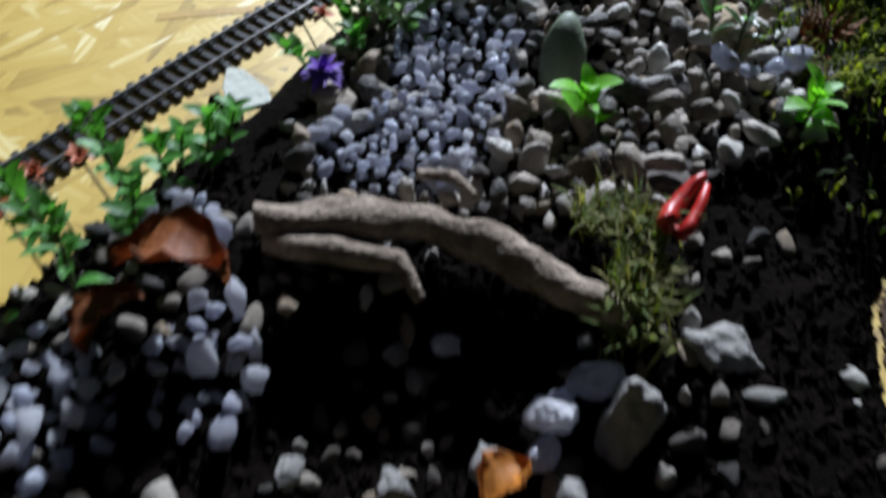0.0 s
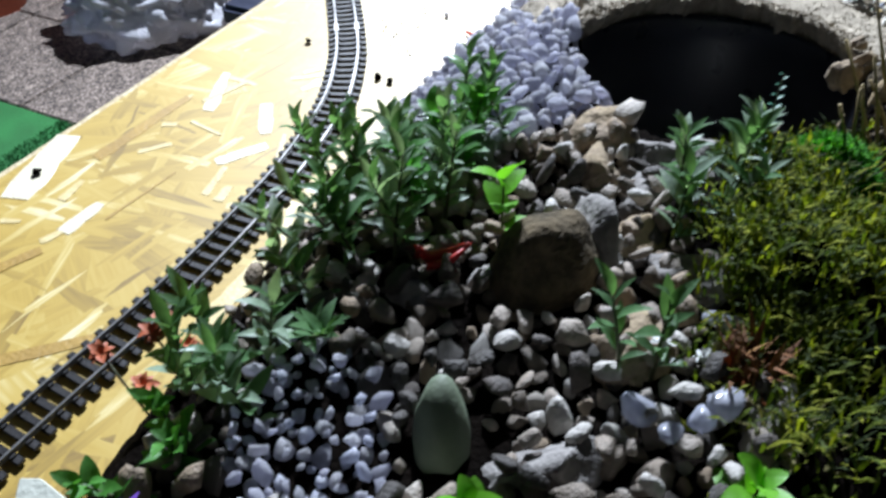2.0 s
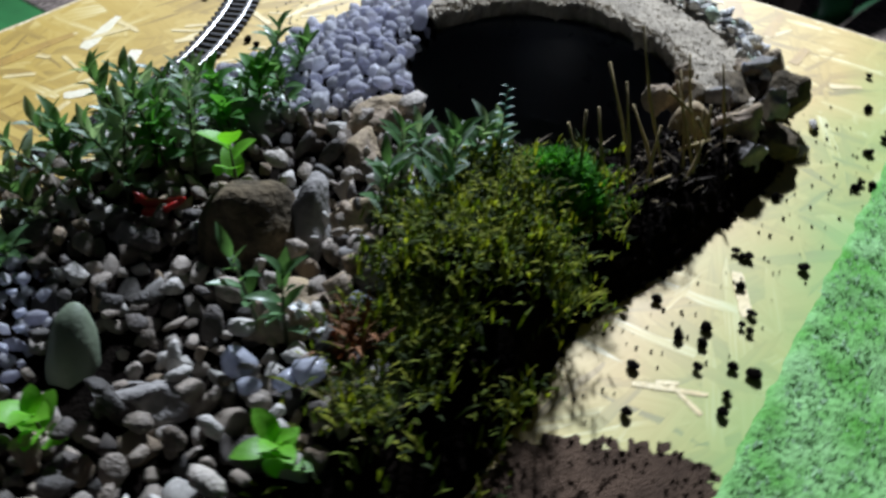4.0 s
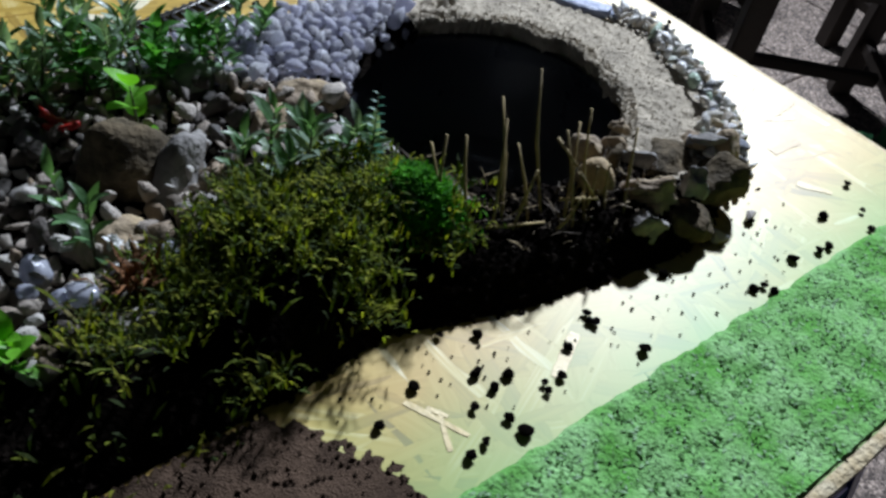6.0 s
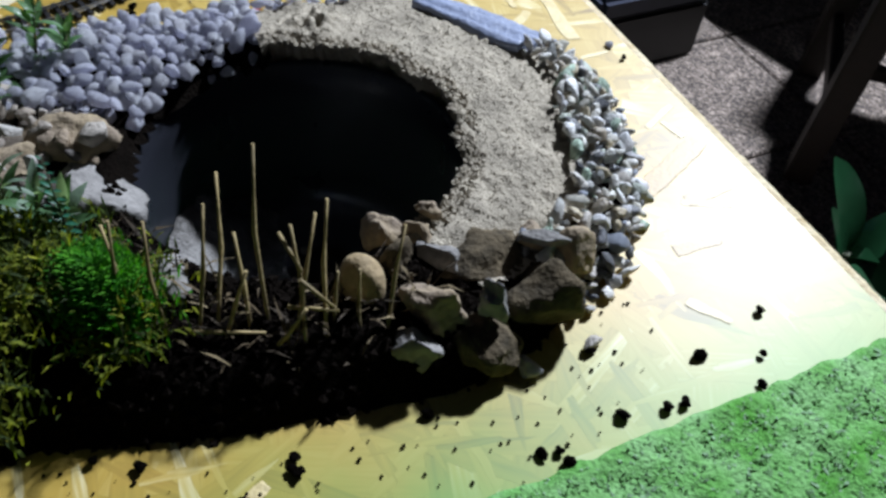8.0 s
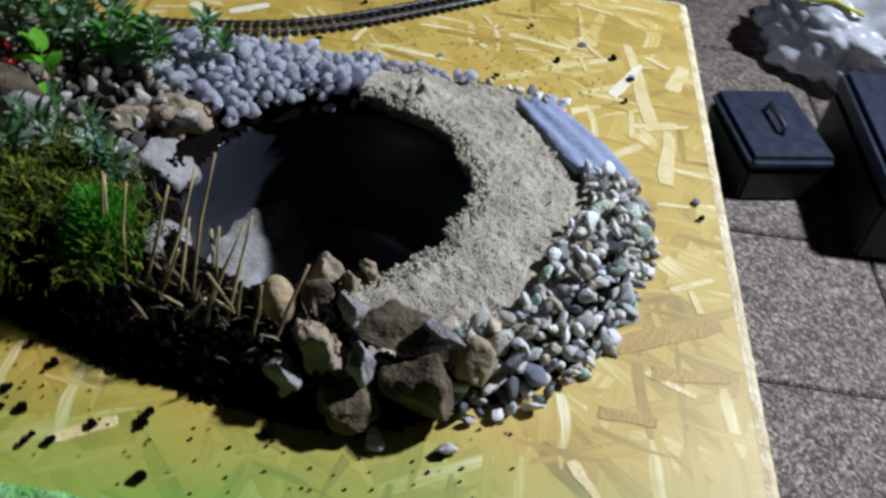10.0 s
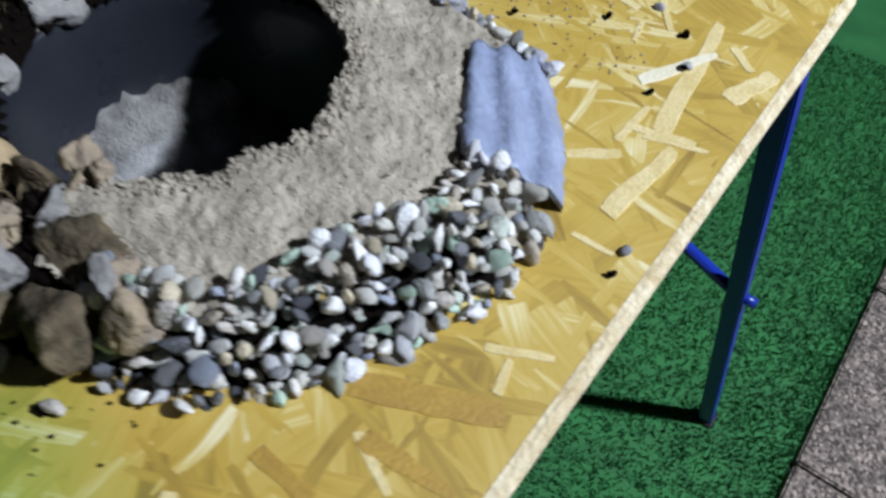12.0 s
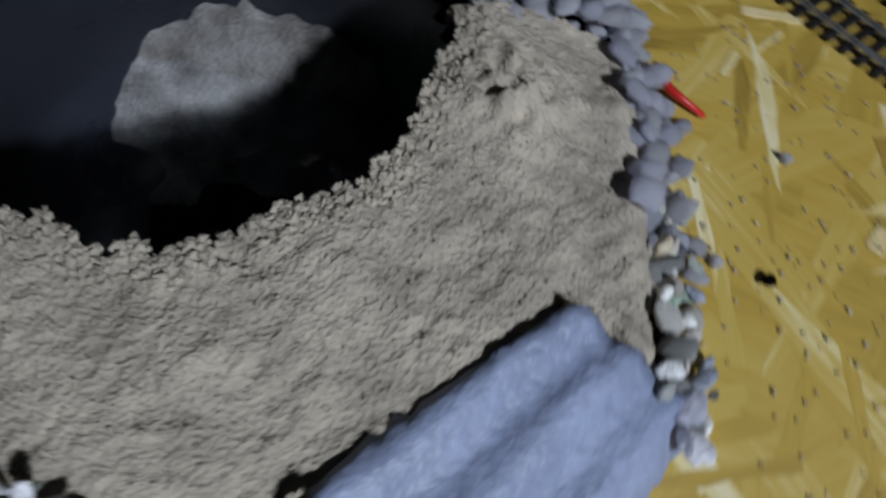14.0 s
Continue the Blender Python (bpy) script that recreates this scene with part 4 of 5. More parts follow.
def hollow(u, v):
    n = noise.noise(Vector((u * 4, v * 4, 11)))
    return edge_distance(u, v) > 0.05 and 0.42 < v < 0.98 and (n > 0.0 or (u < -0.3 and n > -0.2))


low = empty("hollow_stones", at(0.0, 0.6), "scattered pale stones in the dark hollow below the driftwood", "stones")
scatter(low, "stone", grey, hollow, (-0.75, 0.42, 0.75, 0.98), (0.04, 0.085), (130,), 12, packing=0.75)


def rock(name, place, size, mat, seed, label, turn=0.0, tilt=(0, 0), rough=0.28, subdiv=4, category="rock", group="", cut=True):
    u, v, h = place
    ob = link(name, stone_bm(seed, [s * U * (1.28 if cut and u < 1.6 else 1.05) for s in size], subdiv, rough, cut), mat, None, label, category, group)
    ob.matrix_world = Matrix.LocRotScale(at(u, v, h), Euler((radians(tilt[0]), radians(tilt[1]), radians(turn))), None)
    return ob


# stones round the pond's near side
rock("rock", (0.87, 2.46, 0.12), (0.23, 0.17, 0.18), ROCK_TAN, 101, "rough tan rock at the pond's rim", 20)
rock("rock", (0.84, 2.31, 0.12), (0.18, 0.12, 0.14), ROCK_TAN, 102, "small rough tan rock beside the gravel", 60)
rock("rock", (1.06, 2.34, 0.125), (0.3, 0.21, 0.15), ROCK_GREY, 103, "flat pale grey rock at the pond's rim", -15, (8, 5))
rock("rock", (1.22, 2.29, 0.09), (0.22, 0.16, 0.08), ROCK_TAN, 104, "flat tan stone under a grey rock", 10)
rock("rock", (0.93, 2.24, 0.11), (0.2, 0.17, 0.13), ROCK_GREY, 105, "pale grey rock beside the gravel", 70)
rock("rock", (1.45, 2.29, 0.09), (0.2, 0.15, 0.17), ROCK_GREY, 106, "rounded whitish stone at the pond's rim", -30, rough=0.12, cut=False)
# stones in the gravel bed
rock("boulder", (0.61, 1.93, 0.14), (0.28, 0.23, 0.34), ROCK_DARK, 107, "large dark rounded rock standing in the gravel", 30, rough=0.14, cut=False)
rock("rock", (0.74, 1.98, 0.14), (0.14, 0.22, 0.24), ROCK_GREY, 108, "tan weathered rock against the dark boulder", 15)
rock("standing_stone", (0.315, 1.50, 0.155), (0.105, 0.10, 0.25), ROCK_GREEN, 109, "smooth grey green egg-shaped stone standing upright", 0, (-32, 4), 0.06, cut=False)
rock("rock", (0.51, 1.41, 0.13), (0.2, 0.14, 0.15), ROCK_GREY, 110, "blocky dark grey rock in the gravel", -10)
rock("rock", (0.77, 1.67, 0.12), (0.2, 0.16, 0.16), ROCK_TAN, 111, "tan pointed rock in the gravel", 25)
rock("rock", (0.97, 1.83, 0.16), (0.22, 0.13, 0.14), ROCK_GREY, 112, "brownish grey rock beside the moss", -25)
rock("rock", (0.85, 2.03, 0.12), (0.22, 0.13, 0.11), ROCK_TAN, 113, "flat tan rock in the gravel", 12)
rock("rock", (0.96, 1.44, 0.15), (0.17, 0.12, 0.14), ROCK_GREY, 114, "pale rock at the edge of the moss", 60)
rock("rock", (0.3, 1.91, 0.13), (0.12, 0.1, 0.11), ROCK_GREY, 115, "pale grey stone in the gravel", 0)
rock("rock", (0.44, 2.23, 0.14), (0.2, 0.12, 0.09), ROCK_GREY, 116, "flat grey stone under the leaves", 10)
rock("rock", (0.48, 2.37, 0.18), (0.19, 0.16, 0.15), ROCK_GREEN, 117, "rounded mossy green stone among the leaves", 0, rough=0.1, cut=False)
rock("rock", (0.33, 1.13, 0.13), (0.13, 0.1, 0.13), ROCK_DARK, 118, "grey block beside the driftwood", 20)
rock("rock", (0.05, 1.13, 0.16), (0.11, 0.09, 0.1), WHITE_STONE, 119, "white stone above the driftwood", 20)
rock("rock", (0.29, 0.68, 0.1), (0.09, 0.07, 0.06), WHITE_STONE, 120, "pale flat stone in the hollow", 20)
rock("rock", (0.21, 0.61, 0.1), (0.075, 0.065, 0.09), WHITE_STONE, 121, "greenish pale stone in the hollow", 50)
rock("rock", (0.33, 0.6, 0.1), (0.1, 0.08, 0.16), ROCK_GREY, 122, "tall grey stone in the hollow", 50)
for k, (u, v, a, b) in enumerate(((0.24, 0.66, 0.08, 0.06), (0.19, 0.56, 0.09, 0.07), (0.11, 0.54, 0.1, 0.07), (0.23, 0.49, 0.11, 0.09), (0.04, 0.76, 0.07, 0.06), (-0.05, 0.74, 0.06, 0.06), (-0.02, 0.69, 0.05, 0.045), (-0.22, 0.52, 0.07, 0.06), (-0.04, 0.49, 0.09, 0.07), (0.02, 0.45, 0.07, 0.06))):
    rock("pale_stone", (u, v, ground(u, v) + 0.04), (a * 0.7, b * 0.7, a * 0.55), WHITE_STONE if k in (0, 1, 4) else ROCK_GREY, 300 + k, "pale stone lying in the dark hollow", 37 * k, subdiv=3, category="stone", group="pale stones in the hollow")
rock("rock", (0.5, 0.71, 0.12), (0.14, 0.1, 0.1), ROCK_GREY, 123, "pinkish grey flat stone on soil", -30)
# the boulder heap at the pond's corner
rock("rock", (2.19, 2.81, 0.10), (0.23, 0.18, 0.22), ROCK_DARK, 130, "dark square-cut rock with tan edges", 25, rough=0.2)
rock("rock", (2.20, 2.96, 0.10), (0.16, 0.14, 0.2), ROCK_TAN, 131, "tan wedge-shaped rock in the heap", 50, rough=0.2)
rock("rock", (2.14, 2.63, 0.07), (0.17, 0.15, 0.13), ROCK_DARK, 132, "grey brown pitted rock in the heap", -20)
rock("rock", (2.02, 2.81, 0.13), (0.28, 0.16, 0.13), ROCK_DARK, 133, "dark long rock across the heap", 60)
rock("rock", (2.12, 2.68, 0.17), (0.1, 0.08, 0.12), ROCK_GREY, 134, "small pale rock wedged in the heap", 0)
rock("rock", (2.0, 2.6, 0.12), (0.19, 0.13, 0.18), ROCK_TAN, 135, "crumbly tan rock at the heap's end", 10, rough=0.4)
rock("rock", (1.85, 2.75, 0.14), (0.12, 0.1, 0.12), ROCK_TAN, 136, "upright tan rock on the pond's rim", 0)
rock("rock", (1.848, 2.80, 0.205), (0.075, 0.06, 0.055), ROCK_TAN, 137, "small tan stone balanced on the rim", 30)
rock("rock", (1.76, 2.70, 0.15), (0.11, 0.09, 0.12), ROCK_TAN, 138, "knobbly tan stone on the pond's rim", 30)
rock("rock", (1.86, 2.65, 0.14), (0.14, 0.09, 0.17), ROCK_DARK, 139, "reddish dark stone on the pond's rim", 80)
rock("grooved_stone", (1.83, 2.54, 0.15), (0.12, 0.1, 0.18), NUT, 140, "oval tan stone with upright grooves", 0, rough=0.06, cut=False)
rock("rock", (1.94, 2.72, 0.16), (0.14, 0.1, 0.08), ROCK_GREY, 141, "pale grey stone under the heap's rocks", 0)
rock("rock", (2.09, 2.92, 0.16), (0.1, 0.08, 0.07), ROCK_TAN, 142, "small tan stone on the sand's edge", 0)
rock("rock", (2.02, 2.5, 0.1), (0.12, 0.1, 0.12), ROCK_GREY, 143, "grey brown stone in the soil", 40)
rock("rock", (2.13, 2.9, 0.19), (0.12, 0.05, 0.05), ROCK_GREY, 144, "bluish grey stone chip on the heap", 30)
rock("stone_chip", (2.25, 2.655, 0.02), (0.075, 0.055, 0.05), WHITE_STONE, 145, "white stone chip lying on the board", 30, subdiv=3)
rock("stone_chip", (2.345, 2.815, 0.02), (0.07, 0.035, 0.035), PEBBLE, 146, "grey stone chip lying on the board", 70, subdiv=3)

# slate slab on the sand's outer slope
bm = bmesh.new()
top, low_ = [], []
inner = spline([(1.20, 3.63), (1.32, 3.625), (1.44, 3.62), (1.55, 3.615), (1.65, 3.63)], 0.02)
outer = spline([(1.116, 3.863), (1.24, 3.89), (1.40, 3.91), (1.55, 3.91), (1.70, 3.90)], 0.025)
N, M = 22, 12
for i in range(N + 1):
    p, q = inner[min(round(i * (len(inner) - 1) / N), len(inner) - 1)], outer[min(round(i * (len(outer) - 1) / N), len(outer) - 1)]
    row, row2 = [], []
    for j in range(M + 1):
        f = j / M
        w = p.lerp(q, f) + Vector((noise.noise(Vector((i * 0.9, j * 0.9, 4))), noise.noise(Vector((i * 0.9, j * 0.9, 8))))) * 0.012
        h = 0.158 - 0.04 * f - 0.08 * f * f + 0.015 * math.sin(f * 17 + 0.6 * math.sin(i * 0.3)) + 0.006 * noise.noise(Vector((i * 0.5, j * 0.5, 0)))
        row.append(bm.verts.new(at(w.x, w.y, h)))
        row2.append(bm.verts.new(at(w.x, w.y, h - 0.022)))
    top.append(row), low_.append(row2)
for i in range(N):
    for j in range(M):
        bm.faces.new((top[i][j], top[i + 1][j], top[i + 1][j + 1], top[i][j + 1])).smooth = True
        bm.faces.new((low_[i][j], low_[i][j + 1], low_[i + 1][j + 1], low_[i + 1][j]))
rim_t = [top[i][0] for i in range(N + 1)] + [top[N][j] for j in range(1, M + 1)] + [top[i][M] for i in range(N - 1, -1, -1)] + [top[0][j] for j in range(M - 1, 0, -1)]
rim_l = [low_[i][0] for i in range(N + 1)] + [low_[N][j] for j in range(1, M + 1)] + [low_[i][M] for i in range(N - 1, -1, -1)] + [low_[0][j] for j in range(M - 1, 0, -1)]
for k in range(len(rim_t)):
    n = (k + 1) % len(rim_t)
    bm.faces.new((rim_t[k], rim_l[k], rim_l[n], rim_t[n]))
bmesh.ops.recalc_face_normals(bm, faces=bm.faces)
link("slate_slab", bm, SLATE, label="ridged blue grey slate leaning on the sand bank", category="slate")


# ---- driftwood ----
def branch(points, radii, seed, sides=20):
    """A gnarled length of wood with long cracks."""
    bm = bmesh.new()
    pts = [Vector(p) for p in points]
    path, rad = [], []
    for i in range(len(pts) - 1):
        for k in range(12):
            f = k / 12
            path.append(pts[i].lerp(pts[i + 1], f)), rad.append(radii[i] * (1 - f) + radii[i + 1] * f)
    path.append(pts[-1]), rad.append(radii[-1])
    for k in range(1, len(path) - 1):
        path[k] = (path[k - 1] + 2 * path[k] + path[k + 1]) / 4
    tube(bm, path, rad, sides)
    for v in bm.verts:
        n = noise.noise(Vector((v.co.x * 60, v.co.y * 60, v.co.z * 60 + seed))) + 0.6 * noise.noise(Vector((v.co.x * 40, v.co.y * 220, v.co.z * 260 + seed)))
        c = min(path, key=lambda q: (q - v.co).length_squared)
        v.co += (v.co - c) * 0.42 * n
    return bm


log = empty("driftwood", at(0.05, 0.93, 0.24), "forked weathered grey brown driftwood lying over the hollow", "driftwood")
for name, pts, rad, seed in (("trunk", [at(-0.31, 0.925, 0.22), at(-0.18, 0.935, 0.22), at(0.0, 0.925, 0.22), at(0.1, 0.89, 0.21), at(0.2, 0.82, 0.21), at(0.28, 0.775, 0.2), at(0.35, 0.74, 0.19)], [0.0058, 0.0072, 0.0070, 0.0078, 0.0072, 0.0058, 0.0036], 1),
                             ("branch", [at(-0.29, 0.90, 0.2), at(-0.16, 0.875, 0.2), at(-0.05, 0.85, 0.2), at(-0.01, 0.79, 0.17)], [0.0055, 0.005, 0.0042, 0.0026], 2),
                             ("twig", [at(-0.02, 1.08, 0.2), at(0.05, 1.05, 0.22), at(0.09, 1.0, 0.22)], [0.002, 0.0022, 0.0012], 3)):
    ob = part(name, branch(pts, rad, seed), DRIFTWOOD, log)
    ob.matrix_parent_inverse = Matrix.Translation(-log.location)


# ---- plants ----
def leaf_bm(length, width, fold=0.25, bend=0.25, tip=0.9, nseg=6, power=0.8):
    """A pointed leaf along +x, folded at its midrib and bent down to its tip."""
    bm = bmesh.new()
    rows = []
    for i in range(nseg + 1):
        f = i / nseg
        w = width / 2 * math.sin(math.pi * min(f ** tip, 1)) ** power if 0 < i < nseg else width * 0.04
        z = length * bend * (0.5 * f - f * f)
        rows.append((bm.verts.new((length * f, -w, z + w * fold)), bm.verts.new((length * f, 0, z)), bm.verts.new((length * f, w, z + w * fold))))
    for a, b in zip(rows, rows[1:]):
        for k in (0, 1):
            bm.faces.new((a[k], b[k], b[k + 1], a[k + 1])).smooth = True
    return bm


narrow = [mesh_of("leaf", leaf_bm(0.0185, 0.0062, 0.35, b), LEAF_DARK) for b in (0.15, 0.35, 0.55)]
pale = [mesh_of("leaf", leaf_bm(0.0185, 0.0062, 0.35, b), LEAF_PALE) for b in (0.2, 0.5)]
herb = [mesh_of("leaf", leaf_bm(0.016, 0.0085, 0.3, b, 0.8, 6, 0.6), LEAF_HERB) for b in (0.3, 0.7)]
broad = [mesh_of("leaf", leaf_bm(0.016, 0.0105, 0.25, b, 0.8, 8, 0.5), LEAF_BRIGHT) for b in (0.3, 0.6)]


def sprig(u, v, height, lean, seed, leaves=15, label="", kinds=narrow, size=1.0, name="evergreen_sprig", category="plant", group="evergreen sprigs on the mound", droop=0.75):
    """A leafy shoot: a bent stem with leaves in a spiral, all set on it."""
    rnd = random.Random(seed)
    foot = at(u, v, ground(u, v) - 0.01)
    thing = empty(name, foot, label or "dark green evergreen sprig with narrow pointed leaves", category, group)
    tip = Vector((lean[0] * U, lean[1] * U, height * U))
    pts = [Vector((0, 0, 0)), tip * 0.35 + Vector((0, 0, 0.1 * height * U)), tip * 0.7 + Vector((0, 0, 0.06 * height * U)), tip]
    part("stem", tube(bmesh.new(), pts, [0.0011, 0.0009, 0.0007, 0.0003], 6), STEM, thing)
    for k in range(leaves):
        f = 0.18 + 0.82 * k / (leaves - 1)
        i = min(int(f * 3), 2)
        p = pts[i].lerp(pts[i + 1], f * 3 - i)
        a = k * 2.4 + rnd.uniform(-0.4, 0.4)
        up = droop * (1 - 0.75 * f) + rnd.uniform(-0.2, 0.25)
        s = size * (1.0 - 0.45 * abs(f - 0.55)) * rnd.uniform(0.75, 1.15)
        ob = new("leaf", rnd.choice(kinds))
        ob.parent = thing
        ob.matrix_basis = Matrix.LocRotScale(p, Euler((rnd.uniform(-0.4, 0.4), -1.25 + up, a)), Vector((s, s, s)))
    return thing


rnd = random.Random(77)
# a hedge of sprigs along the track side of the mound
HEDGE = [(0.24, 2.36), (0.12, 2.32), (0.10, 2.1), (0.2, 2.15), (0.0, 2.02), (0.11, 1.95), (0.22, 2.0), (-0.04, 1.85), (0.06, 1.82), (-0.12, 1.75), (-0.03, 1.72), (-0.18, 1.64), (-0.1, 1.6), (0.27, 2.12), (0.33, 2.25), (0.38, 2.32),
         (0.3, 2.38), (0.18, 2.25), (0.35, 2.12), (0.02, 2.2)]
for k, (u, v) in enumerate(HEDGE):
    for n in range(2 if k % 3 == 0 else 1):
        h = rnd.uniform(0.13, 0.22) + (0.09 if u > 0.15 and v < 2.3 else 0)
        sprig(u + rnd.uniform(0.0, 0.09), v + rnd.uniform(-0.05, 0.05), h, (rnd.uniform(-0.13, 0.08), rnd.uniform(-0.12, 0.1)), 200 + 7 * k + n, rnd.choice((13, 15, 17)), kinds=narrow if k % 2 else narrow[:1] + pale,
              label="" if n == 0 else "grey green evergreen sprig leaning over the gravel")
for k, (u, v, h) in enumerate([(0.5, 2.62, 0.22), (0.56, 2.5, 0.2), (0.62, 2.42, 0.2), (0.44, 2.5, 0.17), (0.55, 2.68, 0.15)]):
    sprig(u, v, h, (rnd.uniform(-0.1, 0.1), rnd.uniform(-0.06, 0.06)), 400 + k, 14, "evergreen sprig stuck in the white gravel")
# sprigs between the gravel and the pond
for k, (u, v, h) in enumerate([(0.93, 1.98, 0.22), (0.97, 2.06, 0.24), (1.02, 2.0, 0.2), (1.08, 2.1, 0.24), (1.13, 2.16, 0.2), (1.04, 2.16, 0.18), (1.18, 2.2, 0.17)]):
    sprig(u, v, h, (rnd.uniform(-0.1, 0.1), rnd.uniform(-0.05, 0.08)), 420 + k, 15, "grey green sprig standing beside the moss", kinds=narrow + pale)
for k, (u, v, h) in enumerate([(0.70, 1.62, 0.24), (0.76, 1.6, 0.22)]):
    sprig(u, v, h, (-0.04 + 0.05 * k, 0.02), 440 + k, 10, "thin dark sprig standing in the gravel")

# bright seedlings
for k, (u, v, h, n, s) in enumerate([(0.53, 2.08, 0.2, 6, 1.35), (0.34, 1.31, 0.11, 8, 1.15), (0.82, 1.28, 0.12, 10, 1.0)]):
    sprig(u, v, h, (0.0, 0.0), 450 + k, n, ("bright green seedling behind the dark boulder", "bright green seedling in front of the standing stone", "bright green leafy plant at the gravel's edge")[k], broad, s, "seedling", "seedling", "bright green seedlings", droop=0.8)
# soft green plants beside the track
for k, (u, v, h) in enumerate([(-0.56, 0.98, 0.22), (-0.64, 0.88, 0.24), (-0.6, 0.78, 0.2), (-0.68, 0.72, 0.22), (-0.52, 0.88, 0.18), (-0.45, 1.12, 0.16), (-0.2, 1.5, 0.13), (-0.24, 1.44, 0.12), (-0.14, 1.52, 0.13), (-0.72, 0.95, 0.16), (-0.5, 1.06, 0.16), (-0.44, 1.24, 0.14), (-0.52, 1.16, 0.15), (-0.6, 1.08, 0.15)]):
    sprig(u, v, h, (rnd.uniform(-0.1, 0.06), rnd.uniform(-0.05, 0.08)), 470 + k, 11, "green leafy plant at the mound's edge beside the track", herb, 0.8, "leafy_plant", "plant", "green plants beside the track")

for k, (u, v, h) in enumerate([(0.28, 2.15, 0.2), (0.34, 2.2, 0.19), (0.43, 2.38, 0.2), (0.5, 2.44, 0.2), (0.47, 2.3, 0.17)]):
    sprig(u, v, h, (rnd.uniform(-0.06, 0.06), rnd.uniform(-0.05, 0.05)), 520 + k, 12, "fresh green herb plant among the evergreen sprigs", herb, 1.1, "leafy_plant", "plant", "green herbs in the hedge")


def blades(name, spots, mat, label, category, seed, tall=(0.03, 0.07), wide=0.0016, spread=0.9, kinks=2):
    """Many fine blades growing from given spots, joined: moss and grass."""
    r = random.Random(seed)
    verts, faces = [], []
    for p in spots:
        h = r.uniform(*tall) * U
        a = r.uniform(0, 6.28)
        d = Vector((math.cos(a), math.sin(a), 0)) * h * r.uniform(0.2, spread)
        w = Vector((-math.sin(a), math.cos(a), 0)) * wide * r.uniform(0.6, 1.3)
        n = len(verts)
        q = p + d * 0.45 + Vector((0, 0, h * 0.62))
        t = p + d + Vector((0, 0, h * r.uniform(0.7, 1.0)))
        verts += [p - w * 0.5, p + w * 0.5, q - w, q + w, t]
        faces += [(n, n + 1, n + 3, n + 2), (n + 2, n + 3, n + 4)]
    me = bpy.data.meshes.new(name)
    me.from_pydata(verts, [], faces)
    me.materials.append(mat)
    return tagged(new(name, me), label, category, kind="stuff")


MOSS_AREA = np.array([(0.93, 1.42), (1.08, 1.34), (1.24, 1.42), (1.34, 1.6), (1.44, 1.82), (1.5, 1.97), (1.53, 2.1), (1.5, 2.22), (1.3, 2.24), (1.14, 2.1), (1.04, 1.9), (0.98, 1.7), (0.88, 1.5)])


def inside(area, u, v):
    a, b = area, np.roll(area, -1, 0)
    cross = (a[:, 1] > v) != (b[:, 1] > v)
    xs = a[:, 0] + (v - a[:, 1]) * (b[:, 0] - a[:, 0]) / np.where(b[:, 1] == a[:, 1], 1e-9, b[:, 1] - a[:, 1])
    return (cross & (u < xs)).sum() % 2 == 1


r = random.Random(9)
spots = []
while len(spots) < 9000:
    a, b = 0.72 + r.random() * 0.42, r.uniform(0.8, 4.4)
    spots.append(plan(a, b, 0.008 + 0.010 * noise.noise(Vector((a * 9, b * 9, 0)))))
blades("flock_fibres", spots, FLOCK, "short light green fibres of the grass mat", "fibres", 21, (0.006, 0.011), 0.0008, 3.0)

r = random.Random(3)
fronds, spots = [], []
while len(fronds) < 850:
    u, v = r.uniform(0.85, 1.65), r.uniform(1.1, 2.26)
    if inside(MOSS_AREA, u, v) and noise.noise(Vector((u * 9, v * 9, 21))) > (-0.05 if edge_distance(u, v) > 0.24 and v > 1.5 else 0.3):
        fronds.append((u, v))
for u, v in fronds:
    # one feathery shoot: a curved axis with leaflets along both sides
    h0 = ground(u, v) + 0.02 + 0.12 * max(noise.noise(Vector((u * 7, v * 7, 5))), -0.2)
    a, ln = r.uniform(0, 6.28), r.uniform(0.07, 0.15)
    for k in range(9):
        f = k / 8
        spots.append(at(u + math.cos(a) * ln * f, v + math.sin(a) * ln * f, h0 + ln * (0.75 * f - 0.5 * f * f) + 0.005))
blades("moss", spots, MOSS, "loose yellow green feather moss over the mound's side", "moss", 4, (0.022, 0.05), 0.0008, 1.3)
spots = []
while len(spots) < 4800:
    u, v = r.gauss(1.39, 0.06), r.gauss(2.14, 0.045)
    if math.hypot(u - POND[0], v - POND[1]) > 0.5:
        d = math.hypot((u - 1.39) / 0.15, (v - 2.14) / 0.12)
        spots.append(at(u, v, ground(u, v) + 0.03 + 0.11 * max(0, 1 - d * d)))
blades("cushion_moss", spots, MOSS_BRIGHT, "bright green cushion of moss at the pond's rim", "moss", 5, (0.02, 0.045), 0.0008, 0.8)
spots = []
for cu, cv, n in ((0.33, 0.96, 150), (0.40, 0.94, 120), (0.37, 0.83, 130), (0.35, 0.75, 140)):
    for k in range(n):
        u, v = r.gauss(cu, 0.028), r.gauss(cv, 0.028)
        spots.append(at(u, v, max(ground(u, v), 0.05) + 0.05))
for k in range(90):
    u, v = r.gauss(0.95, 0.04), r.gauss(1.42, 0.04)
    spots.append(at(u, v, ground(u, v) + 0.02))
blades("grass_tuft", spots, GRASS_DRY, "yellow green grass tufts beside the driftwood and moss", "grass", 6, (0.035, 0.085), 0.0007, 1.1)
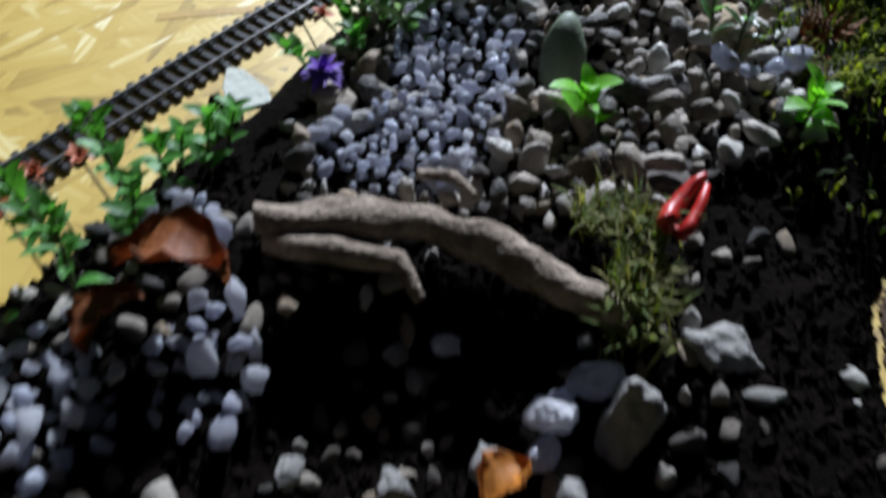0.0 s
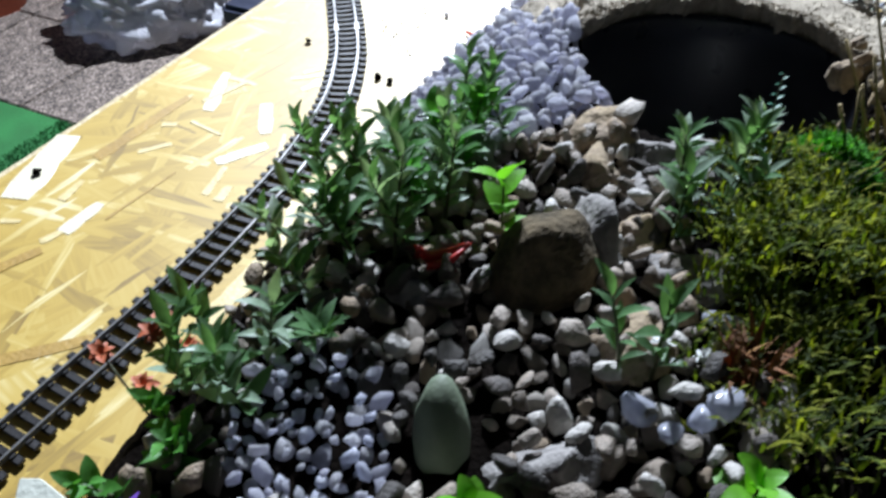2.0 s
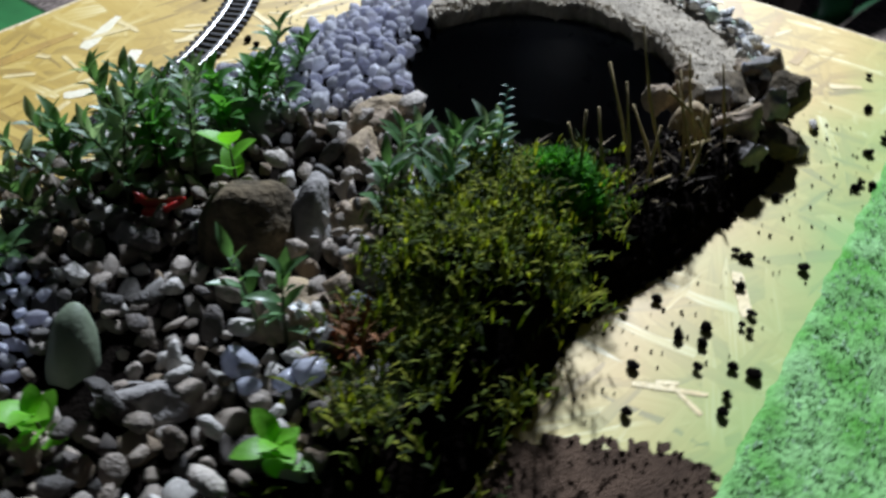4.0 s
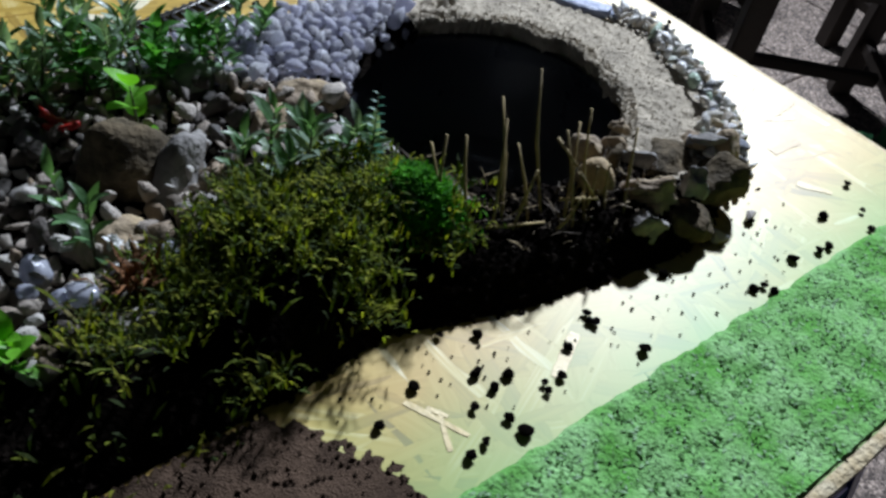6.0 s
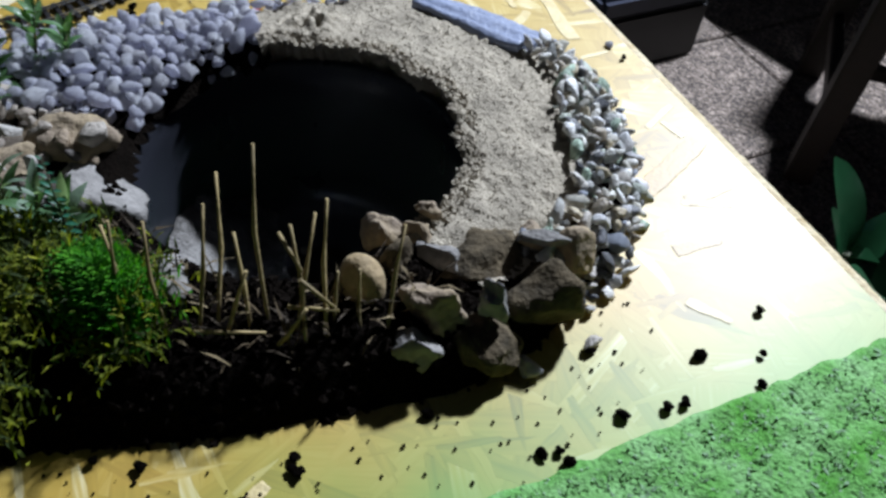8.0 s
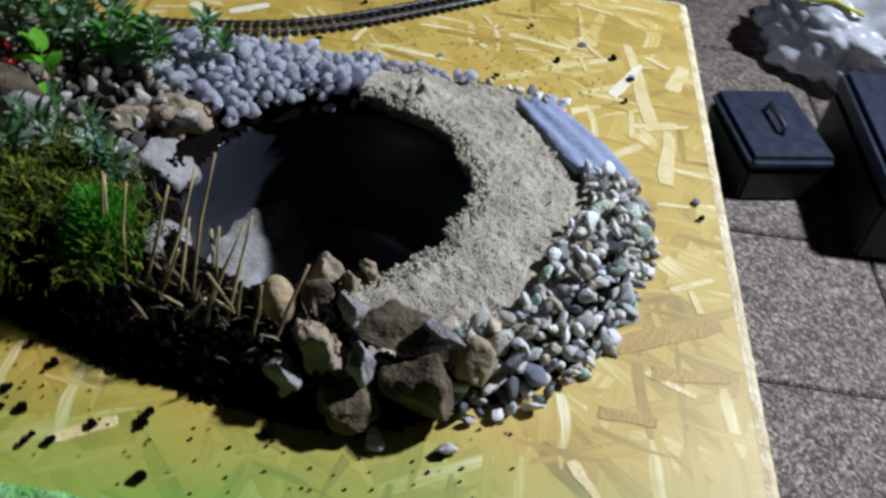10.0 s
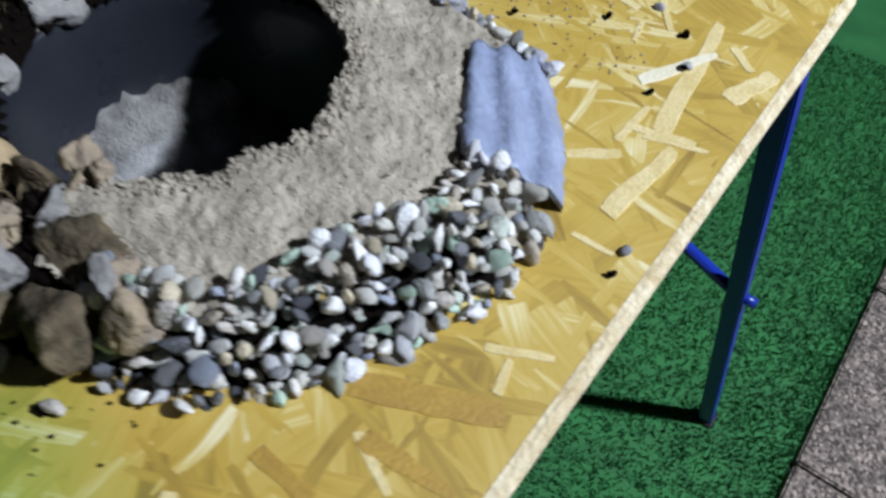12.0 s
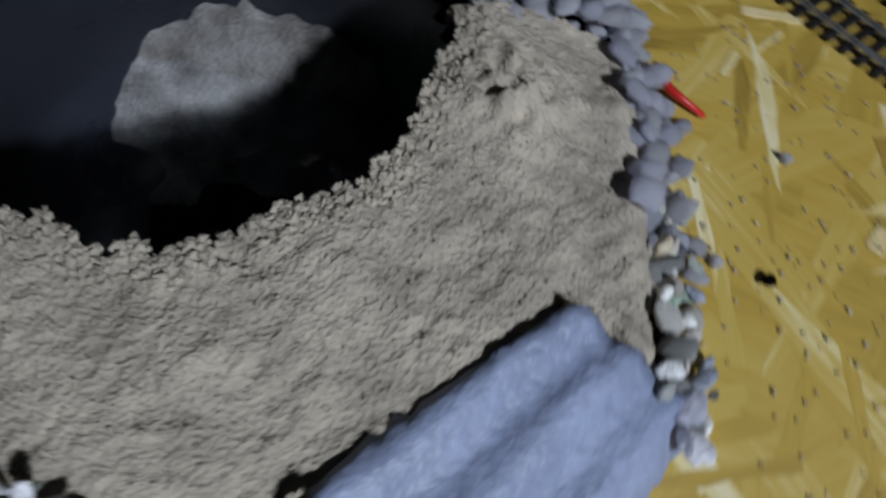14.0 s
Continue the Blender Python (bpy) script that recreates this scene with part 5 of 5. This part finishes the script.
DRY_FERN = stone_material("dry brown fern", [(0.22, 0.09, 0.03), (0.14, 0.06, 0.02), (0.3, 0.15, 0.05)], 0.8, 0.2)
spots = [at(u, v, ground(u, v) + 0.03) for u, v in ((r.gauss(0.93, 0.028), r.gauss(1.55, 0.03)) for k in range(70))]
blades("dry_fern", spots, DRY_FERN, "withered brown fern tuft beside the moss", "fern", 16, (0.08, 0.15), 0.0012, 0.6)
# low creeping weeds in the dark soil of the near slope
spots = []
while len(spots) < 140:
    u, v = r.uniform(0.6, 1.3), r.uniform(1.05, 1.5)
    if edge_distance(u, v) > -0.02 and u > 0.75:
        spots.append(at(u, v, max(ground(u, v), 0.0)))
blades("weeds", spots, MOSS, "sparse moss shoots on dark soil", "moss", 7, (0.02, 0.06), 0.0011, 1.2)

# artificial fern tip beside the pond
fern = empty("fern_tip", at(1.22, 2.2, ground(1.22, 2.2)), "blue green fern tip standing in the moss", "fern")
part("stem", tube(bmesh.new(), [(0, 0, 0), (0.002, 0.001, 0.03), (0.003, 0.003, 0.062)], [0.0008, 0.0006, 0.0002], 5), STEM, fern)
FERN = material("blue green fern", (0.03, 0.16, 0.09), 0.5, 60, 0.3, 0.1, 300)
fern_leaf = mesh_of("leaf", leaf_bm(0.01, 0.003, 0.3, 0.4), FERN)
for k in range(22):
    f = 0.1 + 0.9 * k / 21
    ob = new("leaf", fern_leaf)
    ob.parent = fern
    s = 1.15 - 0.8 * f
    ob.matrix_basis = Matrix.LocRotScale(Vector((0.003 * f, 0.003 * f * f, 0.062 * f)), Euler((0, -0.5, (k % 2) * math.pi + 0.3)), Vector((s, s, s)))

# dry reeds in the soil before the pond
REEDS = [((1.56, 2.17), (1.48, 2.25, 0.40)), ((1.61, 2.21), (1.56, 2.35, 0.42)), ((1.63, 2.25), (1.52, 2.43, 0.43)), ((1.73, 2.32), (1.60, 2.48, 0.52)), ((1.70, 2.29), (1.60, 2.38, 0.33)), ((1.79, 2.34), (1.74, 2.50, 0.38)),
         ((1.83, 2.33), (1.72, 2.44, 0.38)), ((1.85, 2.38), (1.76, 2.52, 0.42)), ((1.90, 2.44), (1.86, 2.50, 0.27)), ((1.84, 2.42), (1.83, 2.46, 0.28)), ((1.66, 2.24), (1.68, 2.33, 0.3)), ((1.5, 2.14), (1.40, 2.2, 0.38)), ((1.47, 2.12), (1.44, 2.2, 0.42)),
         ((1.95, 2.48), (1.9, 2.62, 0.34)), ((1.76, 2.28), (1.82, 2.36, 0.24))]
for k, ((u, v), (x, y, h)) in enumerate(REEDS):
    rr = random.Random(700 + k)
    foot, tip = at(u, v, ground(u, v) - 0.02), at(x, y, h)
    mid = foot.lerp(tip, 0.55) + Vector((rr.uniform(-1, 1), rr.uniform(-1, 1), 0)) * 0.0025
    reed = link("dry_reed", tube(bmesh.new(), [foot, foot.lerp(mid, 0.5), mid, mid.lerp(tip, 0.5), tip], [0.0010, 0.0009, 0.0012, 0.0007, 0.0008], 6), STRAW, None, "thin dry straw-coloured reed stalk in the soil", "reed", "reed stalks by the pond")
# broken cross pieces caught between the stalks
for k, (p, q) in enumerate((((1.70, 2.42, 0.36), (1.78, 2.40, 0.30)), ((1.79, 2.38, 0.30), (1.85, 2.42, 0.2)), ((1.76, 2.36, 0.2), (1.86, 2.42, 0.2)), ((1.60, 2.2, 0.15), (1.74, 2.3, 0.15)))):
    link("reed_bit", tube(bmesh.new(), [at(*p), at(*q)], [0.0011, 0.0008], 6), STRAW, None, "broken bit of dry reed caught between stalks", "reed", "broken reed bits")
r = random.Random(12)
spots = []
for k in range(170):
    a = radians(r.uniform(255, 345))
    d = r.uniform(0.5, 0.72)
    u, v = POND[0] + d * math.cos(a), POND[1] + d * math.sin(a)
    spots.append(at(u, v, ground(u, v)))
STRAW_BITS = stone_material("straw litter", [(0.1, 0.07, 0.035), (0.05, 0.035, 0.02), (0.2, 0.15, 0.08)], 0.8, 0.2)
blades("straw_litter", spots, STRAW_BITS, "straw litter lying in the soil by the pond", "litter", 14, (0.02, 0.09), 0.0008, 1.6)

# ---- flowers, coloured bits and figures ----
petal = mesh_of("petal", leaf_bm(0.009, 0.0032, 0.3, 0.4), PURPLE)
flower = empty("purple_flower", at(-0.235, 1.365, ground(-0.235, 1.365)), "small purple flower head among grey stones", "flower")
part("stem", tube(bmesh.new(), [(0, 0, 0), (0, 0, 0.018)], 0.0008, 6), STEM, flower)
for k in range(34):
    ob = new("petal", petal)
    ob.parent = flower
    ob.matrix_basis = Matrix.LocRotScale(Vector((0, 0, 0.018)), Euler((r.uniform(-0.3, 0.3), r.uniform(-1.5, 0.2), k * 2.4)), Vector((1, 1, 1)) * r.uniform(0.8, 1.3))
disc = mesh_of("petal", leaf_bm(0.0065, 0.0042, 0.4, 0.5), ORANGE)
for k, (u, v, h) in enumerate([(-0.38, 1.79, 0.17), (-0.27, 1.81, 0.2), (-0.20, 1.79, 0.17), (-0.28, 1.7, 0.16), (-0.25, 1.84, 0.21), (-0.72, 1.0, 0.25), (-0.66, 1.06, 0.24), (-0.78, 0.95, 0.22)]):
    foot = at(u + 0.08, v - 0.08, max(ground(u + 0.08, v - 0.08), 0.002))
    fl = empty("orange_flower", foot, "small orange flower on a thin stalk beside the track", "flower", "orange flowers beside the track")
    top = at(u, v, h) - foot
    part("stem", tube(bmesh.new(), [(0, 0, 0), top * 0.6, top], 0.0006, 5), STEM, fl)
    for n in range(12):
        ob = new("petal", disc)
        ob.parent = fl
        ob.matrix_basis = Matrix.LocRotScale(top, Euler((r.uniform(-0.3, 0.3), r.uniform(-1.1, 0.1), n * 2.4)), Vector((1, 1, 1)) * r.uniform(0.7, 1.1))
puff = mesh_of("petal", leaf_bm(0.005, 0.0022, 0.3, 0.2), WHITE)
for k, (u, v, h) in enumerate([(0.79, 1.645, 0.21), (0.86, 1.60, 0.2)]):
    foot = at(u, v, ground(u, v))
    fl = empty("white_flower", foot, "fluffy white flower head on a dark stalk", "flower", "white flowers in the gravel")
    top = at(u, v, h) - foot
    part("stem", tube(bmesh.new(), [(0, 0, 0), top], 0.0006, 5), STEM, fl)
    for n in range(30):
        ob = new("petal", puff)
        ob.parent = fl
        ob.matrix_basis = Matrix.LocRotScale(top, Euler((r.uniform(-0.3, 0.3), r.uniform(-1.5, 0.9), n * 2.4)), Vector((1, 1, 1)) * r.uniform(0.7, 1.2))

# red plastic figures: plain curled shapes
def curl(place, turn, size, label):
    bm = bmesh.new()
    tube(bm, [Vector(p) * size for p in ((-1.0, 0, 0.5), (-0.95, 0.1, 0.9), (-0.8, 0.15, 0.55), (-0.6, 0.15, 0.25), (-0.1, 0.2, 0.15), (0.4, 0.15, 0.25), (0.8, 0.1, 0.55), (1.0, 0, 0.8))], [size * a for a in (0.12, 0.17, 0.2, 0.22, 0.24, 0.22, 0.17, 0.08)], 8)
    tube(bm, [Vector(p) * size for p in ((-0.7, -0.3, 0.25), (-0.2, -0.35, 0.3), (0.3, -0.3, 0.45), (0.75, -0.15, 0.75))], [size * a for a in (0.16, 0.18, 0.15, 0.08)], 8)
    tube(bm, [Vector(p) * size for p in ((-0.5, 0.2, 0.2), (-0.45, -0.1, 0.1), (-0.5, -0.3, 0.25))], size * 0.12, 8)
    ob = link("red_figure", bm, RED, None, label, "figure", "red plastic figures", smooth=True)
    ob.matrix_world = Matrix.LocRotScale(at(*place), Euler((0.15, 0, radians(turn))), None)


curl((0.37, 1.96, 0.19), 5, 0.0125, "small red plastic figure curled on the gravel")
curl((0.46, 0.95, 0.22), 55, 0.0155, "small red plastic figure leaning on the stones")
# a red chip on the board
bm = tube(bmesh.new(), [at(0.62, 3.31, 0.02), at(0.655, 3.38, 0.03), at(0.63, 3.46, 0.012)], [0.0012, 0.002, 0.0012], 6)
link("red_chip", bm, RED, None, "small red plastic chip lying on the board", "chip")


def dry_leaf(place, size, mat, label, turn, tilt, seed):
    rr = random.Random(seed)
    bm = bmesh.new()
    rows = []
    for i in range(9):
        f = i / 8
        w = 0.5 * math.sin(math.pi * min(f * 0.96 + 0.03, 1)) * (1 - 0.25 * (i % 2))
        rows.append([bm.verts.new((size * (f - 0.5), size * w * s, size * (0.25 * math.sin(f * 3) + 0.25 * abs(s) + rr.uniform(-0.06, 0.06)))) for s in (-1, -0.5, 0, 0.5, 1)])
    for a, b in zip(rows, rows[1:]):
        for k in range(4):
            bm.faces.new((a[k], b[k], b[k + 1], a[k + 1])).smooth = True
    bmesh.ops.solidify(bm, geom=bm.faces[:], thickness=0.0004)
    ob = link("dry_leaf", bm, mat, None, label, "leaf")
    ob.matrix_world = Matrix.LocRotScale(at(*place), Euler((radians(tilt), 0, radians(turn))), None)


dry_leaf((-0.42, 0.77, 0.24), 0.04, RUST_LEAF, "curled rust orange dry leaf on the stones", -5, -20, 1)
dry_leaf((-0.5, 0.7, 0.2), 0.026, RUST_LEAF, "small rust brown dry leaf on the soil", 60, -25, 2)
dry_leaf((0.13, 0.47, 0.12), 0.02, YELLOW_LEAF, "orange yellow dry leaf among pale stones", 40, -20, 3)
dry_leaf((0.9, 1.56, 0.2), 0.017, RUST_LEAF, "small brown dry leaf beside the moss", 20, 30, 4)
dry_leaf((0.92, 1.46, 0.19), 0.015, RUST_LEAF, "crumpled brown leaf at the moss's edge", 80, 30, 5)
# pale chip standing by the track, with its dark stone
bm = bmesh.new()
prof = [(-0.010, 0), (0.011, 0), (0.012, 0.009), (0.004, 0.025), (-0.003, 0.029), (-0.009, 0.016)]
f0 = [bm.verts.new((x, -0.0016, z)) for x, z in prof]
f1 = [bm.verts.new((x * 0.94, 0.0016, z * 0.97)) for x, z in prof]
bm.faces.new(f0), bm.faces.new(f1[::-1])
for k in range(6):
    bm.faces.new((f0[k], f1[k], f1[(k + 1) % 6], f0[(k + 1) % 6]))
bmesh.ops.recalc_face_normals(bm, faces=bm.faces)
bmesh.ops.bevel(bm, geom=bm.edges[:], offset=0.0005, segments=1, affect="EDGES")
chip = link("pale_chip", bm, CREAM, None, "pointed cream stone chip standing at the mound's edge", "stone chip")
chip.matrix_world = Matrix.LocRotScale(at(-0.43, 1.43, 0.07), Euler((radians(-78), 0, radians(25))), None)
rock("rock", (-0.47, 1.36, 0.06), (0.06, 0.08, 0.2), ROCK_DARK, 150, "narrow dark stone behind the pale chip", 0)
# grey shell-like rim round the purple flower
bm = bmesh.new()
pts = [at(-0.33 + 0.34 * t, 1.30 - 0.09 * math.sin(t * math.pi) + 0.14 * t, 0.13 + 0.03 * math.sin(t * 3)) for t in [k / 14 for k in range(15)]]
tube(bm, pts, [0.0016 + 0.0034 * math.sin(math.pi * (k + 1) / 16) for k in range(15)], 10)
link("grey_rim", bm, ROCK_GREY, None, "curved smooth grey stone rim round the purple flower", "stone")
# quartz crystals and glass bits
glassy = variants("crystal", CRYSTAL, range(80, 86), 1, 0.4, (0.7, 0.6, 1.0))
heap = empty("quartz_heap", at(0.08, 1.52), "heap of small clear and white quartz crystals", "crystals")
scatter(heap, "crystal", glassy + quartz, in_quartz_heap, (-0.3, 1.0, 0.3, 1.8), (0.026, 0.06), (150, 110), 15, layers=2, packing=0.6)
heap2 = empty("quartz_cluster", at(-0.43, 0.8), "cluster of white quartz crystals at the mound's edge", "crystals")
scatter(heap2, "crystal", glassy + quartz, lambda u, v: math.hypot((u + 0.45) / 0.1, (v - 0.93) / 0.09) < 1 or math.hypot((u + 0.6) / 0.13, (v - 0.58) / 0.14) < 1 or math.hypot((u + 0.36) / 0.09, (v - 0.66) / 0.12) < 1, (-0.8, 0.4, -0.2, 1.1), (0.035, 0.075), (60, 45), 16, layers=2, packing=0.6)
for k, (u, v, s) in enumerate([(0.85, 1.46, 0.085), (0.69, 1.49, 0.09), (0.8, 1.45, 0.06), (0.73, 1.43, 0.06), (0.92, 1.69, 0.07), (0.95, 1.66, 0.06)]):
    ob = link("glass_nugget", stone_bm(900 + k, [s * U, s * U * 0.9, s * U * 0.7], 2, 0.3), CRYSTAL, None, "clear glassy nugget lying on the gravel", "nugget", "clear glassy nuggets")
    ob.location = at(u, v, ground(u, v) + 0.07)

# ---- soil clods and white bits on the board ----
clods = variants("soil_clod", CLOD, range(160, 166), 2, 0.45, (1, 0.85, 0.6))
CLODS_NEAR = [(1.59, 1.71), (1.72, 1.82), (1.78, 1.8), (1.8, 1.85), (1.91, 1.85), (1.93, 1.91), (1.75, 1.72), (1.56, 1.57), (1.84, 1.73), (1.89, 1.71), (1.81, 1.64), (1.79, 1.59), (1.94, 2.15), (1.955, 2.125), (1.92, 2.01), (2.12, 2.1), (1.895, 1.87), (1.68, 1.94), (1.59, 1.89), (2.12, 2.41), (1.97, 2.13)]
CLODS_FAR = [(2.59, 2.95), (2.72, 3.05), (2.5, 2.68), (2.58, 2.76), (2.61, 2.8), (2.35, 2.8), (2.67, 3.18), (2.42, 2.51), (2.45, 2.5), (2.39, 2.48), (2.75, 2.96), (0.79, 4.09), (0.86, 4.34), (1.17, 4.19), (1.04, 4.31), (1.88, 4.02), (0.48, 4.13), (-0.83, 2.72), (0.0, 3.48), (0.26, 3.16), (0.3, 3.12), (0.81, 3.77)]
r = random.Random(41)
for u, v in CLODS_NEAR + CLODS_FAR:
    s = r.uniform(0.026, 0.046)
    ob = new("soil_clod", r.choice(clods))
    tagged(ob, "small dark clod of soil lying on the board", "soil clod", "soil clods on the board")
    ob.matrix_world = Matrix.LocRotScale(at(u, v, 0.012 + (0.012 if u * D1.x + v * D1.y > 0.7 else 0)), Euler((0, 0, r.uniform(0, 6))), Vector((s * U,) * 3))
whites = variants("white_bit", WHITE_STONE, range(170, 174), 2, 0.3)
for u, v in [(0.71, 4.27), (1.03, 4.32), (1.80, 4.06), (0.68, 3.45), (0.86, 3.69), (0.57, 3.62)]:
    s = r.uniform(0.03, 0.045)
    ob = new("white_bit", r.choice(whites))
    tagged(ob, "small white stone bit lying on the board", "stone bit", "white bits on the board")
    ob.matrix_world = Matrix.LocRotScale(at(u, v, 0.01), Euler((0, 0, r.uniform(0, 6))), Vector((s * U,) * 3))
# black stone chips above the slate
for k, (u, v, s) in enumerate([(1.10, 3.77, 0.07), (1.13, 3.84, 0.06), (1.06, 3.7, 0.06), (1.16, 3.88, 0.055)]):
    rock("stone_chip", (u, v, 0.07), (s, s * 0.7, s * 0.5), BLACK if k % 2 == 0 else WHITE_STONE, 180 + k, "black flint chip above the slate" if k % 2 == 0 else "white chip above the slate", 30 * k, subdiv=3, category="stone chip")

# ---- things on the ground round the table ----
def crumpled_bag(place, size, seed, label):
    bm = bmesh.new()
    bmesh.ops.create_icosphere(bm, subdivisions=5, radius=1)
    for v in bm.verts:
        p = v.co
        n = noise.noise(p * 1.7 + Vector((seed, 0, 0))) * 0.28 + abs(noise.noise(p * 3.6 + Vector((seed, 4, 0)))) * 0.3 + abs(noise.noise(p * 8 + Vector((seed, 9, 0)))) * 0.12
        q = p * (0.85 + n)
        v.co = Vector((q.x * size[0], q.y * size[1], max(q.z, -0.75) * size[2] + 0.75 * size[2]))
    bag = link("plastic_bag", bm, PLASTIC_BAG, None, label, "bag", smooth=True)
    bag.location = place
    return bag


gnd = -3.6
b1 = at(-2.95, 11.35, gnd); b1.z = 0
bag = crumpled_bag(b1, (0.26, 0.16, 0.13), 3, "crumpled clear plastic bag lying on the slabs")
tie = tube(bmesh.new(), [(-0.06, -0.12, 0.16), (-0.02, -0.13, 0.2), (0.03, -0.09, 0.215), (0.1, -0.05, 0.2)], 0.005, 6)
part("tie", tie, material("yellow tape", (0.6, 0.6, 0.03), 0.5), bag, "yellow tape tie")
for place, size, turn, label in (((-1.45, 8.85), (0.27, 0.19, 0.12), -22, "black tool case with a dull lid on the slabs"), ((-0.3, 9.9), (0.42, 0.3, 0.2), -33, "black cloth-covered box on the slabs")):
    p = at(*place); p.z = 0
    case = empty("tool_case", p, label, "case")
    case.rotation_euler.z = radians(turn)
    a, b, c = size
    part("body", box(bmesh.new(), (-a / 2, -b / 2, 0.001), (a / 2, b / 2, c * 0.72), bevel=0.008), BLACK, case)
    part("lid", box(bmesh.new(), (-a / 2 - 0.003, -b / 2 - 0.003, c * 0.72 + 0.001), (a / 2 + 0.003, b / 2 + 0.003, c), bevel=0.012), material("dull blue black lid", (0.03, 0.035, 0.06), 0.45), case)
    part("handle", tube(bmesh.new(), [(-0.05, 0, c), (-0.045, 0, c + 0.02), (0.045, 0, c + 0.02), (0.05, 0, c)], 0.006, 8), BLACK, case)
# red bucket
p = at(-5.6, 12.6); p.z = 0
bucket = empty("bucket", p, "red plastic bucket on the slabs", "bucket")
bm = bmesh.new()
bmesh.ops.create_cone(bm, cap_ends=False, segments=32, radius1=0.1, radius2=0.13, depth=0.24, matrix=Matrix.Translation((0, 0, 0.12)))
bmesh.ops.create_circle(bm, cap_ends=True, segments=32, radius=0.1)
bmesh.ops.solidify(bm, geom=bm.faces[:], thickness=0.003)
part("pail", bm, TERRACOTTA, bucket, smooth=True)
part("rim", tube(bmesh.new(), [(0.132 * math.cos(k * math.pi / 16), 0.132 * math.sin(k * math.pi / 16), 0.24) for k in range(33)], 0.005, 6), TERRACOTTA, bucket)
# blue crate beyond the far corner
p = at(-6.6, 7.3); p.z = 0
crate = empty("blue_crate", p, "low bright blue plastic crate on the turf", "crate")
crate.rotation_euler.z = radians(-33)
part("body", box(bmesh.new(), (-0.25, -0.2, 0.001), (0.25, 0.2, 0.14), bevel=0.012), BLUE_CRATE_MAT, crate)
part("lid", box(bmesh.new(), (-0.26, -0.21, 0.141), (0.26, 0.21, 0.165), bevel=0.008), BLUE_CRATE_MAT, crate)

# dark wooden chair beyond the board
p = at(3.5, 9.75); p.z = 0
chair = empty("garden_chair", p, "dark stained wooden garden chair on the slabs", "chair")
chair.rotation_euler.z = radians(12)
for x in (-0.21, 0.21):
    part("leg", box(bmesh.new(), (x - 0.026, -0.225, 0.001), (x + 0.026, -0.175, 0.43), bevel=0.004), DARK_WOOD, chair)
    part("leg", box(bmesh.new(), (x - 0.026, 0.175, 0.001), (x + 0.026, 0.225, 0.88), bevel=0.004), DARK_WOOD, chair)
    part("stretcher", box(bmesh.new(), (x - 0.012, -0.18, 0.14), (x + 0.012, 0.18, 0.17), bevel=0.003), DARK_WOOD, chair)
part("stretcher", box(bmesh.new(), (-0.19, -0.012, 0.14), (0.19, 0.012, 0.17), bevel=0.003), DARK_WOOD, chair)
part("seat", box(bmesh.new(), (-0.24, -0.235, 0.431), (0.24, 0.17, 0.462), bevel=0.006), DARK_WOOD, chair)
part("backrest", box(bmesh.new(), (-0.185, 0.188, 0.5), (0.185, 0.208, 0.815), bevel=0.004), DARK_WOOD, chair)
part("rail", box(bmesh.new(), (-0.19, 0.183, 0.82), (0.19, 0.215, 0.88), bevel=0.004), DARK_WOOD, chair)

# two chair copies added only to throw shadow over the far slabs
for u, v, turn in ((5.6, 12.2, 40), (1.6, 12.3, -20)):
    q = at(u, v); q.z = 0
    tagged(copy_thing(chair, Matrix.LocRotScale(q, Euler((0, 0, radians(turn))), None)), group="garden chairs")
tagged(chair, group="garden chairs")

# pot plant close to the board's edge
p = at(3.42, 4.7); p.z = 0
plant = empty("pot_plant", p, "tall pot plant with broad glossy dark green leaves", "plant")
bm = bmesh.new()
bmesh.ops.create_cone(bm, cap_ends=True, segments=32, radius1=0.08, radius2=0.11, depth=0.2, matrix=Matrix.Translation((0, 0, 0.101)))
part("pot", bm, TERRACOTTA, plant)
part("pot_rim", tube(bmesh.new(), [(0.112 * math.cos(k * math.pi / 16), 0.112 * math.sin(k * math.pi / 16), 0.195) for k in range(33)], 0.009, 8), TERRACOTTA, plant)
r = random.Random(55)
big_leaf = mesh_of("leaf", leaf_bm(0.105, 0.05, 0.2, 0.25, 0.85, 10, 0.5), LEAF_POT)
for k in range(5):
    a = k * 1.26 + 0.3
    top = Vector((0.09 * math.cos(a), 0.09 * math.sin(a), 0.50 + 0.05 * (k % 2)))
    part("stem", tube(bmesh.new(), [(0.02 * math.cos(a), 0.02 * math.sin(a), 0.19), top * 0.6, top], 0.004, 6), STEM, plant)
    for n in range(7):
        ob = new("leaf", big_leaf)
        ob.parent = plant
        f = 0.6 + 0.4 * n / 6
        ob.matrix_basis = Matrix.LocRotScale(Vector((0.02 * math.cos(a), 0.02 * math.sin(a), 0.19)).lerp(top, f), Euler((r.uniform(-0.3, 0.3), -1.1 + r.uniform(-0.3, 0.3), n * 2.1 + a)), Vector((1, 1, 1)) * r.uniform(0.8, 1.1))
